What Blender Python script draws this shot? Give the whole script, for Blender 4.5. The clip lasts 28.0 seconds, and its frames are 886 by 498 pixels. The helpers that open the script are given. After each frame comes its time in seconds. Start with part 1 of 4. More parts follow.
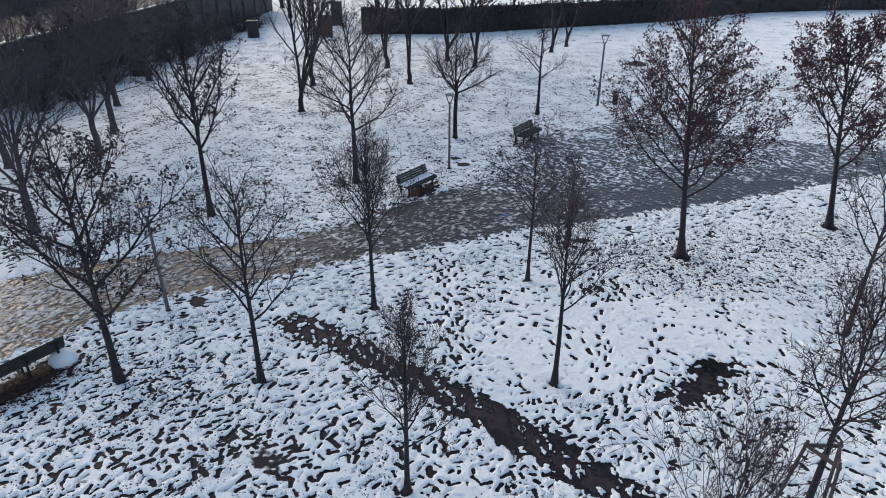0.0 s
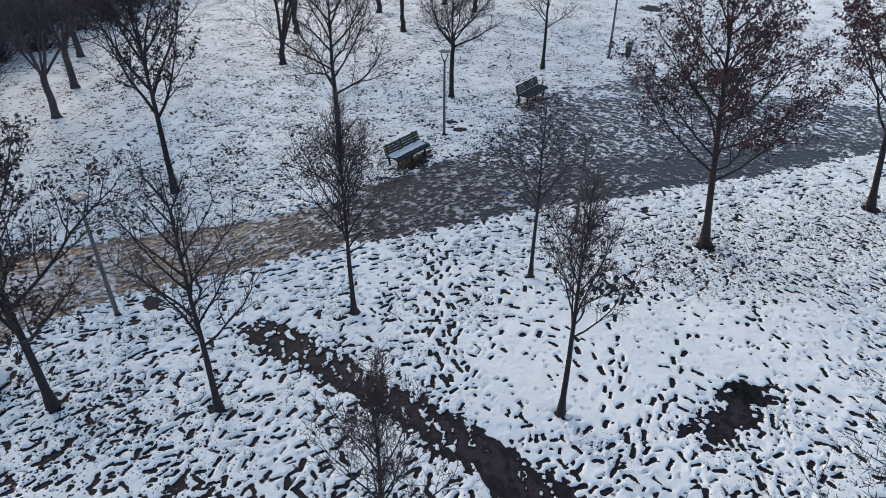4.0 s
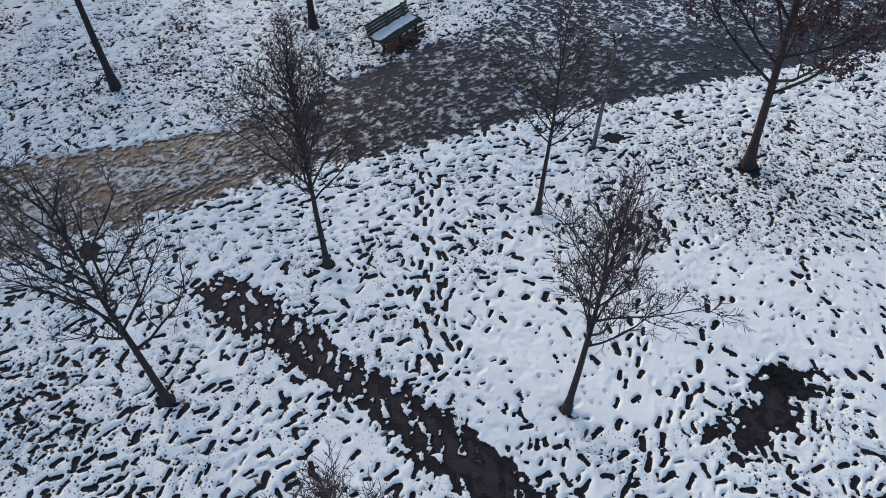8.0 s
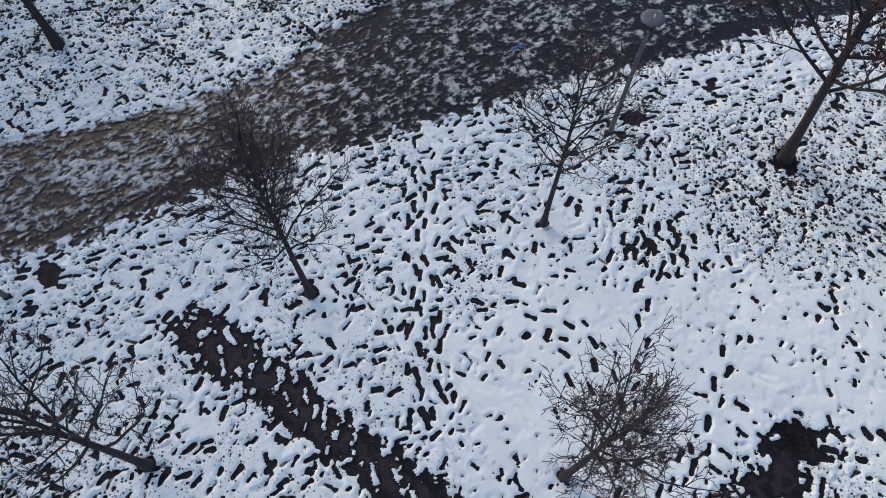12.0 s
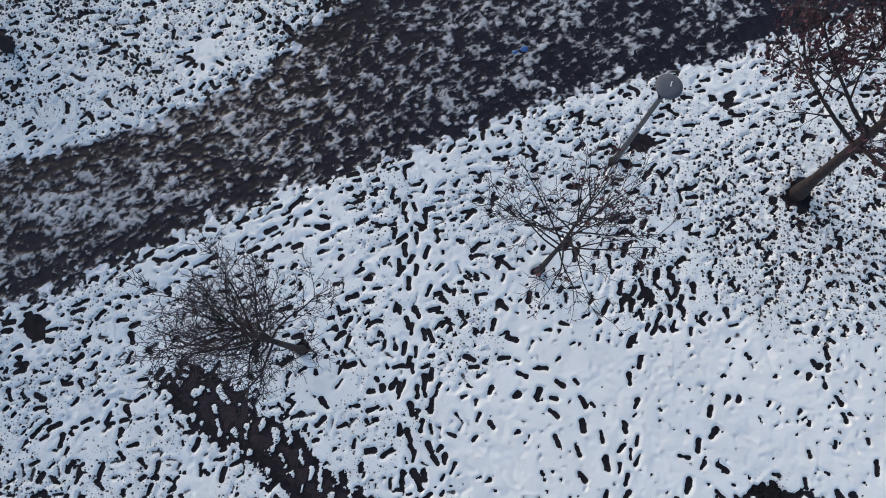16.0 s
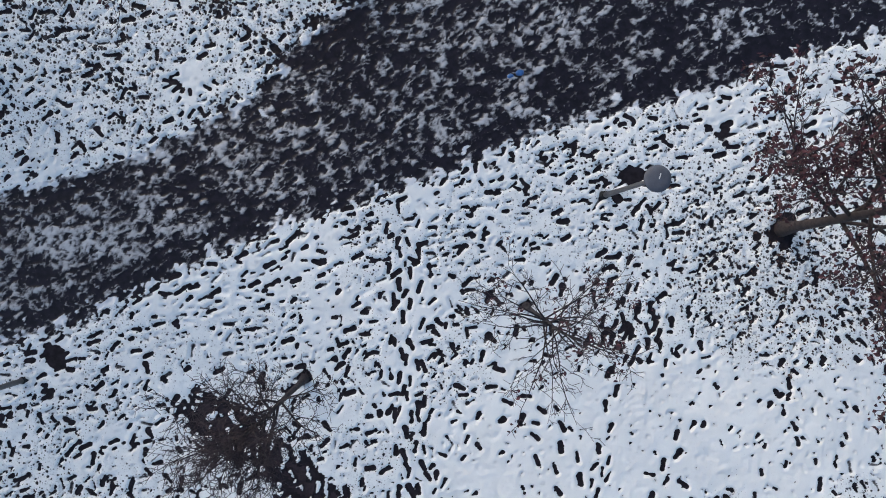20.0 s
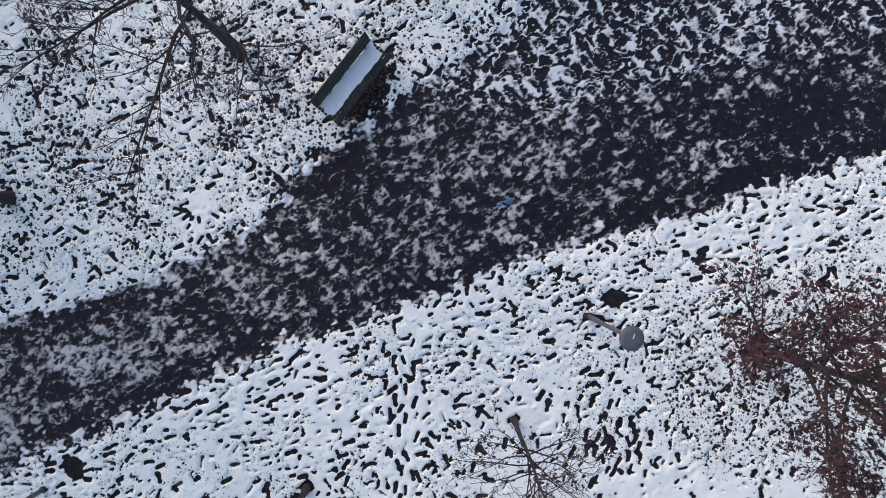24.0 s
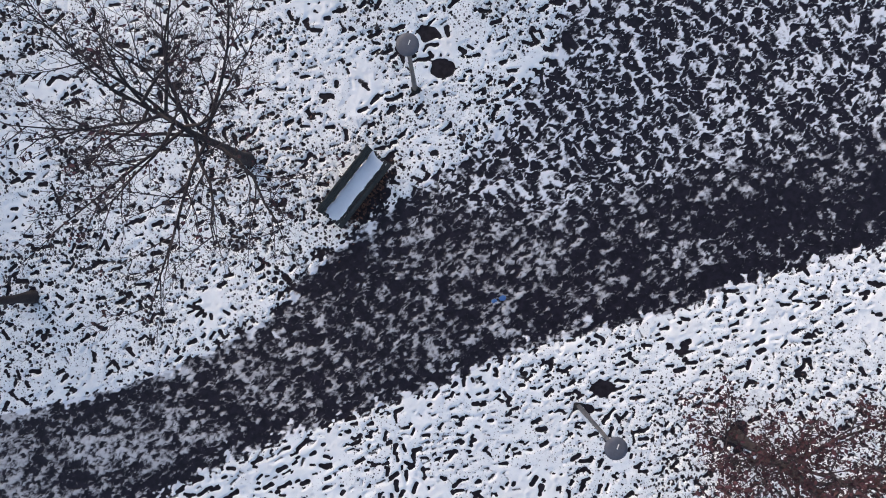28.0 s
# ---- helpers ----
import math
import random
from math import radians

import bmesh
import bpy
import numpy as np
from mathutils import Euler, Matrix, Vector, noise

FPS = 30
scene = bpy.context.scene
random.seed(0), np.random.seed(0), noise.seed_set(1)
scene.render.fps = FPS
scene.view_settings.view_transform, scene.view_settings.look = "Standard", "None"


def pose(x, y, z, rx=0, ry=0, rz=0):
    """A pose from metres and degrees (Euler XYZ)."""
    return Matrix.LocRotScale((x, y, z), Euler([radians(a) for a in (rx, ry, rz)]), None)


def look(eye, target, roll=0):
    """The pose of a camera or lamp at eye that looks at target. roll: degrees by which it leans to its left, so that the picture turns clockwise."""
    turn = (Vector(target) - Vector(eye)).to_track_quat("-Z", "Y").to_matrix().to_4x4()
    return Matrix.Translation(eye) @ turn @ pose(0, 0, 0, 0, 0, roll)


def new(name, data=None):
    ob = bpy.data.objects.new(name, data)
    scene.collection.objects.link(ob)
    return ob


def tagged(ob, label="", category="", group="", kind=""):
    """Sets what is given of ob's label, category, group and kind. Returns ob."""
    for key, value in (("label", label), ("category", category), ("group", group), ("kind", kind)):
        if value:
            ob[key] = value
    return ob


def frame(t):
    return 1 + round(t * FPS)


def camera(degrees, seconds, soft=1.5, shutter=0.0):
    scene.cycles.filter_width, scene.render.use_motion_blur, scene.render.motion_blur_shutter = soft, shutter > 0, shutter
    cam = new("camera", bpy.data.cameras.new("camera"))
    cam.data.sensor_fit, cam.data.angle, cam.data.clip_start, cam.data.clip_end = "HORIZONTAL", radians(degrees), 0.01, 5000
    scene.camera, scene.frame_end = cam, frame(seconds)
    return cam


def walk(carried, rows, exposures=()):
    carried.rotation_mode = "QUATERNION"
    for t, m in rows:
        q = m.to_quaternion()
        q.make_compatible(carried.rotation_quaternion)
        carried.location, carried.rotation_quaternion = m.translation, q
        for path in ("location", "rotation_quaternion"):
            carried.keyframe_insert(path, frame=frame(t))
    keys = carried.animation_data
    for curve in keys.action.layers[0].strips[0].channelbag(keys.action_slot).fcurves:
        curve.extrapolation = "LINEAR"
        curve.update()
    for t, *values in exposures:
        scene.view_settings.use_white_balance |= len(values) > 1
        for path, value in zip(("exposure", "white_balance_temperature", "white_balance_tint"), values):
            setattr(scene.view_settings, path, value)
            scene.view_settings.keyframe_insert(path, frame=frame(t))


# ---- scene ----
cam = camera(68.8, 28.0, soft=0.95)
PATH = [
    (0, 1.925, -22.851, 10.203, 62.22, -0.17, 8.29),
    (0.5, 1.934, -22.592, 10.213, 62.25, -0.16, 8.29),
    (1, 1.940, -22.289, 10.205, 62.31, -0.13, 8.31),
    (1.5, 1.937, -21.946, 10.194, 62.38, -0.09, 8.32),
    (2, 1.917, -21.581, 10.188, 62.40, -0.09, 8.34),
    (2.5, 1.892, -21.209, 10.187, 62.33, -0.12, 8.36),
    (3, 1.839, -20.796, 10.181, 60.63, -0.19, 8.35),
    (3.5, 1.788, -20.367, 10.181, 58.81, -0.26, 8.36),
    (5.5, 1.602, -18.481, 10.250, 51.15, -0.41, 8.48),
    (6, 1.593, -17.983, 10.302, 49.15, -0.28, 8.56),
    (6.5, 1.580, -17.481, 10.347, 47.16, -0.20, 8.65),
    (7, 1.554, -16.980, 10.386, 45.19, -0.17, 8.71),
    (7.5, 1.521, -16.483, 10.441, 43.26, -0.15, 8.75),
    (8, 1.476, -15.992, 10.544, 41.39, -0.14, 8.77),
    (8.5, 1.430, -15.497, 10.681, 39.51, -0.11, 8.81),
    (9, 1.396, -14.991, 10.829, 37.56, -0.03, 8.90),
    (9.5, 1.359, -14.488, 10.969, 35.64, 0.02, 8.99),
    (10, 1.309, -13.997, 11.092, 33.83, 0.02, 9.04),
    (10.5, 1.250, -13.504, 11.213, 32.03, 0.04, 9.05),
    (11, 1.185, -13.015, 11.338, 30.24, 0.05, 9.04),
    (11.5, 1.112, -12.536, 11.468, 28.48, 0.04, 9.01),
    (12, 1.028, -12.059, 11.600, 26.72, -0.02, 8.99),
    (12.5, 0.936, -11.589, 11.717, 25.03, -0.10, 8.98),
    (14.5, 0.722, -9.583, 12.221, 18.01, -0.09, 9.05),
    (15, 0.665, -9.085, 12.344, 16.25, -0.07, 9.08),
    (15.5, 0.609, -8.584, 12.466, 14.48, -0.06, 9.09),
    (16, 0.551, -8.105, 12.578, 12.80, -0.08, 9.09),
    (16.5, 0.495, -7.625, 12.689, 11.12, -0.09, 9.11),
    (17, 0.446, -7.142, 12.802, 9.41, -0.07, 9.16),
    (17.5, 0.395, -6.665, 12.913, 7.73, -0.06, 9.19),
    (18, 0.339, -6.190, 13.027, 6.03, -0.06, 9.21),
    (18.5, 0.287, -5.730, 13.140, 4.34, -0.05, 9.22),
    (19, 0.236, -5.290, 13.254, 2.64, -0.04, 9.25),
    (19.5, 0.180, -4.879, 13.367, 0.98, -0.06, 9.28),
    (20, 0.131, -4.493, 13.475, -0.25, -0.07, 9.28),
    (20.5, 0.091, -4.111, 13.581, -0.69, -0.04, 9.28),
    (21, 0.051, -3.743, 13.687, -0.66, -0.04, 9.29),
    (21.5, 0.016, -3.390, 13.796, -0.60, -0.02, 9.30),
    (23.5, -0.095, -2.090, 14.222, -0.62, 0.08, 9.25),
    (24, -0.132, -1.802, 14.336, -0.58, 0.05, 9.29),
    (24.5, -0.160, -1.556, 14.450, -0.41, 0.05, 9.28),
    (25, -0.193, -1.335, 14.565, -0.20, 0.02, 9.24),
    (25.5, -0.223, -1.108, 14.677, -0.03, 0.00, 9.18),
    (26, -0.249, -0.881, 14.787, 0.13, 0.01, 9.13),
    (26.5, -0.286, -0.644, 14.905, 0.25, 0.00, 9.09),
    (27, -0.337, -0.390, 15.028, 0.30, -0.03, 9.07),
    (27.5, -0.386, -0.116, 15.140, 0.30, -0.05, 9.04),
    (28, -0.416, 0.187, 15.233, 0.20, -0.01, 9.02),
]
# brightness and white balance drift a little on the way
EXPOSURES = [(0, 0.95, 6440, 8), (8, 0.9, 6400, 8), (14, 0.85, 6400, 8), (18, 0.89, 6400, 8), (22, 0.96, 6500, 8), (25, 1.1, 6620, 12), (28, 1.16, 6720, 14)]
walk(cam, [(t, pose(x, y, z, rx, ry, rz)) for t, x, y, z, rx, ry, rz in PATH], exposures=EXPOSURES)

# ---- world, sun, exposure ----
world = bpy.data.worlds.new("winter_sky")
scene.world = world
world.use_nodes = True
wn = world.node_tree.nodes
sky = wn.new("ShaderNodeTexSky")
sky.sky_type = "NISHITA"
sky.sun_disc = False
sky.sun_elevation = radians(24)
sky.sun_rotation = radians(-50)
sky.air_density, sky.dust_density, sky.ozone_density = 1.0, 2.5, 1.0
world.node_tree.links.new(sky.outputs[0], wn["Background"].inputs[0])
wn["Background"].inputs[1].default_value = 0.12

sun_data = bpy.data.lights.new("sun", "SUN")
sun_data.energy, sun_data.angle, sun_data.color = 0.5, radians(30), (1.0, 0.85, 0.73)
sun = new("sun", sun_data)
sun.matrix_world = look((-50, 42, 32), (0, 0, 0))


# ---- materials ----
def material(name, base, dark, scale, rough=0.7, bump=0.2, fine=60.0, metal=0.0, spread=0.5, island=0.0, bump_size=0.01, spec=0.5):
    """Two colours mixed by coarse and fine noise, with a fine relief."""
    m = bpy.data.materials.new(name)
    m.use_nodes = True
    n, l = m.node_tree.nodes, m.node_tree.links
    b = n["Principled BSDF"]
    geo = n.new("ShaderNodeNewGeometry")
    coarse, small = n.new("ShaderNodeTexNoise"), n.new("ShaderNodeTexNoise")
    coarse.inputs["Scale"].default_value, coarse.inputs["Detail"].default_value = scale, 5
    small.inputs["Scale"].default_value, small.inputs["Detail"].default_value = fine, 3
    for t in (coarse, small):
        l.new(geo.outputs["Position"], t.inputs["Vector"])
    add = n.new("ShaderNodeMath")
    add.operation = "MULTIPLY_ADD"
    l.new(small.outputs[0], add.inputs[0])
    add.inputs[1].default_value = 0.5
    l.new(coarse.outputs[0], add.inputs[2])
    ramp = n.new("ShaderNodeMapRange")
    ramp.inputs[1].default_value, ramp.inputs[2].default_value = 0.75 - spread / 2, 0.75 + spread / 2
    l.new(add.outputs[0], ramp.inputs[0])
    mix = n.new("ShaderNodeMix")
    mix.data_type = "RGBA"
    mix.inputs["A"].default_value, mix.inputs["B"].default_value = (*dark, 1), (*base, 1)
    l.new(ramp.outputs[0], mix.inputs["Factor"])
    out = mix.outputs["Result"]
    if island:
        info = n.new("ShaderNodeObjectInfo")
        hsv = n.new("ShaderNodeHueSaturation")
        sc = n.new("ShaderNodeMapRange")
        sc.inputs[3].default_value, sc.inputs[4].default_value = 1 - island, 1 + island
        total = n.new("ShaderNodeMath")
        total.operation = "FRACT"
        both = n.new("ShaderNodeMath")
        l.new(info.outputs["Random"], both.inputs[0])
        l.new(geo.outputs["Random Per Island"], both.inputs[1])
        l.new(both.outputs[0], total.inputs[0])
        l.new(total.outputs[0], sc.inputs[0])
        l.new(sc.outputs[0], hsv.inputs["Value"])
        l.new(out, hsv.inputs["Color"])
        out = hsv.outputs[0]
    l.new(out, b.inputs["Base Color"])
    b.inputs["Specular IOR Level"].default_value = spec
    b.inputs["Roughness"].default_value, b.inputs["Metallic"].default_value = rough, metal
    bp = n.new("ShaderNodeBump")
    bp.inputs["Strength"].default_value, bp.inputs["Distance"].default_value = bump, bump_size
    l.new(add.outputs[0], bp.inputs["Height"])
    l.new(bp.outputs[0], b.inputs["Normal"])
    return m


def snow_material(name, clean, dirty, soil, ragged, width, rough, crumbs=30, wet_rough=0.65, wet_gloss=0.15):
    """Melting snow: the soil shows where it is thin, in ragged rims and in small thawed pits."""
    m = bpy.data.materials.new(name)
    m.use_nodes = True
    n, l = m.node_tree.nodes, m.node_tree.links
    b = n["Principled BSDF"]
    geo = n.new("ShaderNodeNewGeometry")

    def tex(scale, detail, rough=0.55):
        t = n.new("ShaderNodeTexNoise")
        t.inputs["Scale"].default_value, t.inputs["Detail"].default_value, t.inputs["Roughness"].default_value = scale, detail, rough
        l.new(geo.outputs["Position"], t.inputs["Vector"])
        return t.outputs[0]

    def calc(op, x, y, z=None):
        k = n.new("ShaderNodeMath")
        k.operation = op
        for s, v in enumerate((x, y, z)):
            if v is None:
                continue
            if isinstance(v, (int, float)):
                k.inputs[s].default_value = v
            else:
                l.new(v, k.inputs[s])
        return k.outputs[0]

    def step(x, lo, hi):
        k = n.new("ShaderNodeMapRange")
        k.interpolation_type = "SMOOTHSTEP"
        l.new(x, k.inputs[0])
        for s, v in ((1, lo), (2, hi)):
            if isinstance(v, (int, float)):
                k.inputs[s].default_value = v
            else:
                l.new(v, k.inputs[s])
        return k.outputs[0]

    def attribute(title):
        k = n.new("ShaderNodeAttribute")
        k.attribute_name = title
        return k.outputs["Fac"]

    def blend(f, x, y):
        k = n.new("ShaderNodeMix")
        k.data_type = "RGBA"
        for s, v in (("A", x), ("B", y)):
            if isinstance(v, tuple):
                k.inputs[s].default_value = (*v, 1)
            else:
                l.new(v, k.inputs[s])
        l.new(f, k.inputs["Factor"])
        return k.outputs["Result"]

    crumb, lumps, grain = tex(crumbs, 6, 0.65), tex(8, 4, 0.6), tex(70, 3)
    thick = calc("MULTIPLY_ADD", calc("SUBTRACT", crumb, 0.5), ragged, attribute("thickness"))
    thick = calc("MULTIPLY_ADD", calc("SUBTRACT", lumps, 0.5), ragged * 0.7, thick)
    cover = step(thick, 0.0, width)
    for scale, gain, rare, soft, full in ((6.0, 1.1, -0.7, 0.14, 1.0), (9.5, 1.3, -0.72, 0.15, 0.97), (17.0, 1.3, -0.85, 0.2, 0.9)):
        cells = n.new("ShaderNodeTexVoronoi")
        cells.voronoi_dimensions = "2D"
        cells.inputs["Scale"].default_value = scale
        warp = n.new("ShaderNodeVectorMath")
        warp.operation = "MULTIPLY_ADD"
        rough_way = n.new("ShaderNodeTexNoise")
        rough_way.inputs["Scale"].default_value = scale * 2.1
        l.new(geo.outputs["Position"], rough_way.inputs["Vector"])
        l.new(rough_way.outputs["Color"], warp.inputs[0])
        warp.inputs[1].default_value = (0.45 / scale, 0.45 / scale, 0)
        l.new(geo.outputs["Position"], warp.inputs[2])
        l.new(warp.outputs[0], cells.inputs["Vector"])
        pick = n.new("ShaderNodeSeparateColor")
        l.new(cells.outputs["Color"], pick.inputs[0])
        reach = calc("MULTIPLY", attribute("pitted"), calc("MULTIPLY_ADD", pick.outputs[0], gain, rare))
        gone = calc("MULTIPLY", calc("SUBTRACT", 1.0, step(cells.outputs["Distance"], reach, calc("ADD", reach, soft))), step(reach, 0.0, 0.05))
        cover = calc("MULTIPLY", cover, calc("MULTIPLY_ADD", gone, -full, 1.0))
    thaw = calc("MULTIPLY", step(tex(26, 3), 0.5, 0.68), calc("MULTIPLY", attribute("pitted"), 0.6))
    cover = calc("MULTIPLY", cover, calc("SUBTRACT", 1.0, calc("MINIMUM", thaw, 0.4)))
    tone = step(calc("ADD", tex(1.4, 4), calc("MULTIPLY", grain, 0.3)), 0.4, 0.9)
    # warm sky reflection painted as a tan tint on slush and soil
    warm_dirty = blend(attribute("warm_sheen"), dirty, (0.38, 0.325, 0.26))
    white = blend(attribute("clean"), warm_dirty, blend(tone, tuple(c * 0.93 for c in clean), clean))
    under = blend(attribute("warm_sheen"), blend(step(tex(6, 4), 0.35, 0.65), tuple(c * 0.5 for c in soil), soil), (0.07, 0.056, 0.044))
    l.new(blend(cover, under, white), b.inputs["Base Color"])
    l.new(calc("MULTIPLY_ADD", cover, rough - wet_rough, wet_rough), b.inputs["Roughness"])
    l.new(calc("MULTIPLY_ADD", cover, 0.15 - wet_gloss, wet_gloss), b.inputs["Specular IOR Level"])
    bp = n.new("ShaderNodeBump")
    bp.inputs["Strength"].default_value, bp.inputs["Distance"].default_value = 0.5, 0.012
    l.new(calc("MULTIPLY_ADD", cover, 0.8, calc("MULTIPLY", calc("ADD", crumb, grain), 0.35)), bp.inputs["Height"])
    l.new(bp.outputs[0], b.inputs["Normal"])
    return m


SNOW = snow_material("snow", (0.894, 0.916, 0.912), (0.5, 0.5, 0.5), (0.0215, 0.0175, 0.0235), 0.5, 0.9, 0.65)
SNOW_PLAIN = material("fresh_snow", (0.88, 0.89, 0.9), (0.78, 0.8, 0.83), 1.3, 0.6, 0.35, 45, spread=0.6)
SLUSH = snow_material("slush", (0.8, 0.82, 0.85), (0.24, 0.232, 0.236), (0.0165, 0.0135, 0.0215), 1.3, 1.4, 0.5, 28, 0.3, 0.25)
EARTH = material("wet_turf", (0.024, 0.021, 0.022), (0.01, 0.009, 0.011), 3.0, 0.85, 0.6, 50, bump_size=0.02, spec=0.25)
MUD = material("trodden_mud", (0.041, 0.028, 0.036), (0.018, 0.013, 0.017), 5.0, 0.75, 1.0, 24, bump_size=0.05, spec=0.3)
ASPHALT = material("wet_asphalt", (0.021, 0.0185, 0.024), (0.0105, 0.009, 0.012), 1.2, 0.45, 0.4, 90, bump_size=0.006, spec=0.2)
BARK = material("dark_bark", (0.034, 0.026, 0.031), (0.012, 0.0095, 0.0115), 9.0, 0.9, 0.8, 60)
BARK_GREY = material("grey_bark", (0.06, 0.05, 0.05), (0.026, 0.022, 0.022), 9.0, 0.9, 0.8, 60)
OAK_BARK = material("oak_bark", (0.046, 0.033, 0.034), (0.018, 0.013, 0.014), 9.0, 0.9, 0.8, 60)
TWIG = material("twig_bark", (0.056, 0.038, 0.046), (0.022, 0.016, 0.02), 6.0, 0.85, 0.2, 50)
LEAF = material("dry_leaf", (0.075, 0.023, 0.033), (0.028, 0.011, 0.017), 4.0, 0.75, 0.2, 40, island=0.5)
DARK_LEAF = material("dark_dry_leaf", (0.04, 0.02, 0.026), (0.018, 0.011, 0.014), 4.0, 0.75, 0.2, 40, island=0.5)
THICKET = material("thicket_bark", (0.085, 0.068, 0.076), (0.04, 0.032, 0.038), 7.0, 0.9, 0.5, 50)
LITTER = material("leaf_litter", (0.075, 0.035, 0.025), (0.03, 0.016, 0.014), 8.0, 0.8, 0.3, 50, island=0.5)
WOOD = material("painted_slats", (0.045, 0.05, 0.05), (0.02, 0.023, 0.024), 8.0, 0.7, 0.4, 80, spec=0.25)
IRON = material("cast_iron", (0.022, 0.024, 0.026), (0.012, 0.013, 0.014), 12.0, 0.7, 0.3, 70, spec=0.3)
POLE = material("lamp_pole_paint", (0.13, 0.13, 0.14), (0.085, 0.085, 0.093), 10.0, 0.5, 0.15, 70, metal=0.3)
HEAD = material("lamp_head_paint", (0.095, 0.105, 0.135), (0.065, 0.072, 0.092), 7.0, 0.6, 0.1, 60)
STAKE = material("stake_wood", (0.1, 0.075, 0.065), (0.05, 0.038, 0.034), 7.0, 0.85, 0.4, 70)
BIN = material("bin_green", (0.03, 0.05, 0.045), (0.018, 0.028, 0.026), 8.0, 0.5, 0.2, 60)
HEDGE = material("hedge_leaves", (0.042, 0.034, 0.033), (0.016, 0.014, 0.015), 5.0, 0.85, 0.4, 40, island=0.4)
WALL = material("dark_plaster", (0.135, 0.125, 0.13), (0.075, 0.068, 0.072), 1.5, 0.9, 0.3, 30)
ROOF = material("dark_roofing", (0.06, 0.055, 0.055), (0.03, 0.028, 0.03), 2.0, 0.8, 0.3, 30)
CABINET = material("cabinet_paint", (0.04, 0.035, 0.038), (0.022, 0.02, 0.022), 4.0, 0.6, 0.2, 50)
GRASS = material("wet_grass", (0.02, 0.02, 0.02), (0.009, 0.009, 0.009), 9.0, 0.8, 0.2, 60, island=0.4)
BLUE = material("blue_plastic", (0.05, 0.17, 0.42), (0.03, 0.1, 0.3), 20.0, 0.4, 0.2, 80)
GLASS = material("lamp_diffuser", (0.75, 0.75, 0.72), (0.6, 0.6, 0.58), 10.0, 0.3, 0.05, 60)


# ---- mesh helpers ----
def link(name, verts, faces, mat, parent=None, label="", smooth=True):
    me = bpy.data.meshes.new(name)
    me.from_pydata(verts, [], faces)
    if smooth:
        me.polygons.foreach_set("use_smooth", [True] * len(me.polygons))
    me.materials.append(mat)
    ob = new(name, me)
    if parent is not None:
        ob.parent = parent
    if label:
        ob["label"] = label
    return ob


def part(name, bm, mat, parent=None, label=""):
    """Links a bmesh as one mesh object under its thing."""
    me = bpy.data.meshes.new(name)
    bm.to_mesh(me)
    bm.free()
    me.materials.append(mat)
    ob = new(name, me)
    if parent is not None:
        ob.parent = parent
    if label:
        ob["label"] = label
    return ob


def box(sx, sy, sz, m=None, bevel=0.006):
    bm = bmesh.new()
    bmesh.ops.create_cube(bm, size=1, matrix=Matrix.Diagonal((sx, sy, sz, 1)))
    if bevel:
        bmesh.ops.bevel(bm, geom=bm.edges[:], offset=bevel, segments=2, affect="EDGES", profile=0.6)
    if m is not None:
        bmesh.ops.transform(bm, matrix=m, verts=bm.verts)
    return bm


def lathe(profile, sides=16, m=None):
    """A turned shape from (radius, height) pairs, closed at both ends."""
    bm = bmesh.new()
    rings = []
    for r, z in profile:
        rings.append([bm.verts.new((r * math.cos(2 * math.pi * i / sides), r * math.sin(2 * math.pi * i / sides), z)) for i in range(sides)])
    for a, b in zip(rings, rings[1:]):
        for i in range(sides):
            f = bm.faces.new((a[i], a[(i + 1) % sides], b[(i + 1) % sides], b[i]))
            f.smooth = True
    bm.faces.new(rings[0][::-1])
    bm.faces.new(rings[-1])
    if m is not None:
        bmesh.ops.transform(bm, matrix=m, verts=bm.verts)
    return bm


def tube(verts, faces, pts, radii, sides):
    """Adds a tapering tube along pts to the lists."""
    start = len(verts)
    last = len(pts) - 1
    ref = None
    for i, p in enumerate(pts):
        d = pts[min(i + 1, last)] - pts[max(i - 1, 0)]
        if ref is None:
            ref = d.orthogonal().normalized()
        u = (ref - d * (ref.dot(d) / max(d.length_squared, 1e-9))).normalized()
        ref = u
        v = d.cross(u).normalized()
        r = radii[i]
        for k in range(sides):
            a = 2 * math.pi * k / sides
            c, s = r * math.cos(a), r * math.sin(a)
            verts.append((p.x + u.x * c + v.x * s, p.y + u.y * c + v.y * s, p.z + u.z * c + v.z * s))
    for i in range(last):
        o = start + i * sides
        for k in range(sides):
            k2 = (k + 1) % sides
            faces.append((o + k, o + k2, o + sides + k2, o + sides + k))
    faces.append(tuple(start + last * sides + k for k in range(sides)))


def thing(name, x, y, z=0.0, turn=0.0):
    ob = new(name)
    ob.matrix_basis = pose(x, y, z, 0, 0, turn)
    return ob


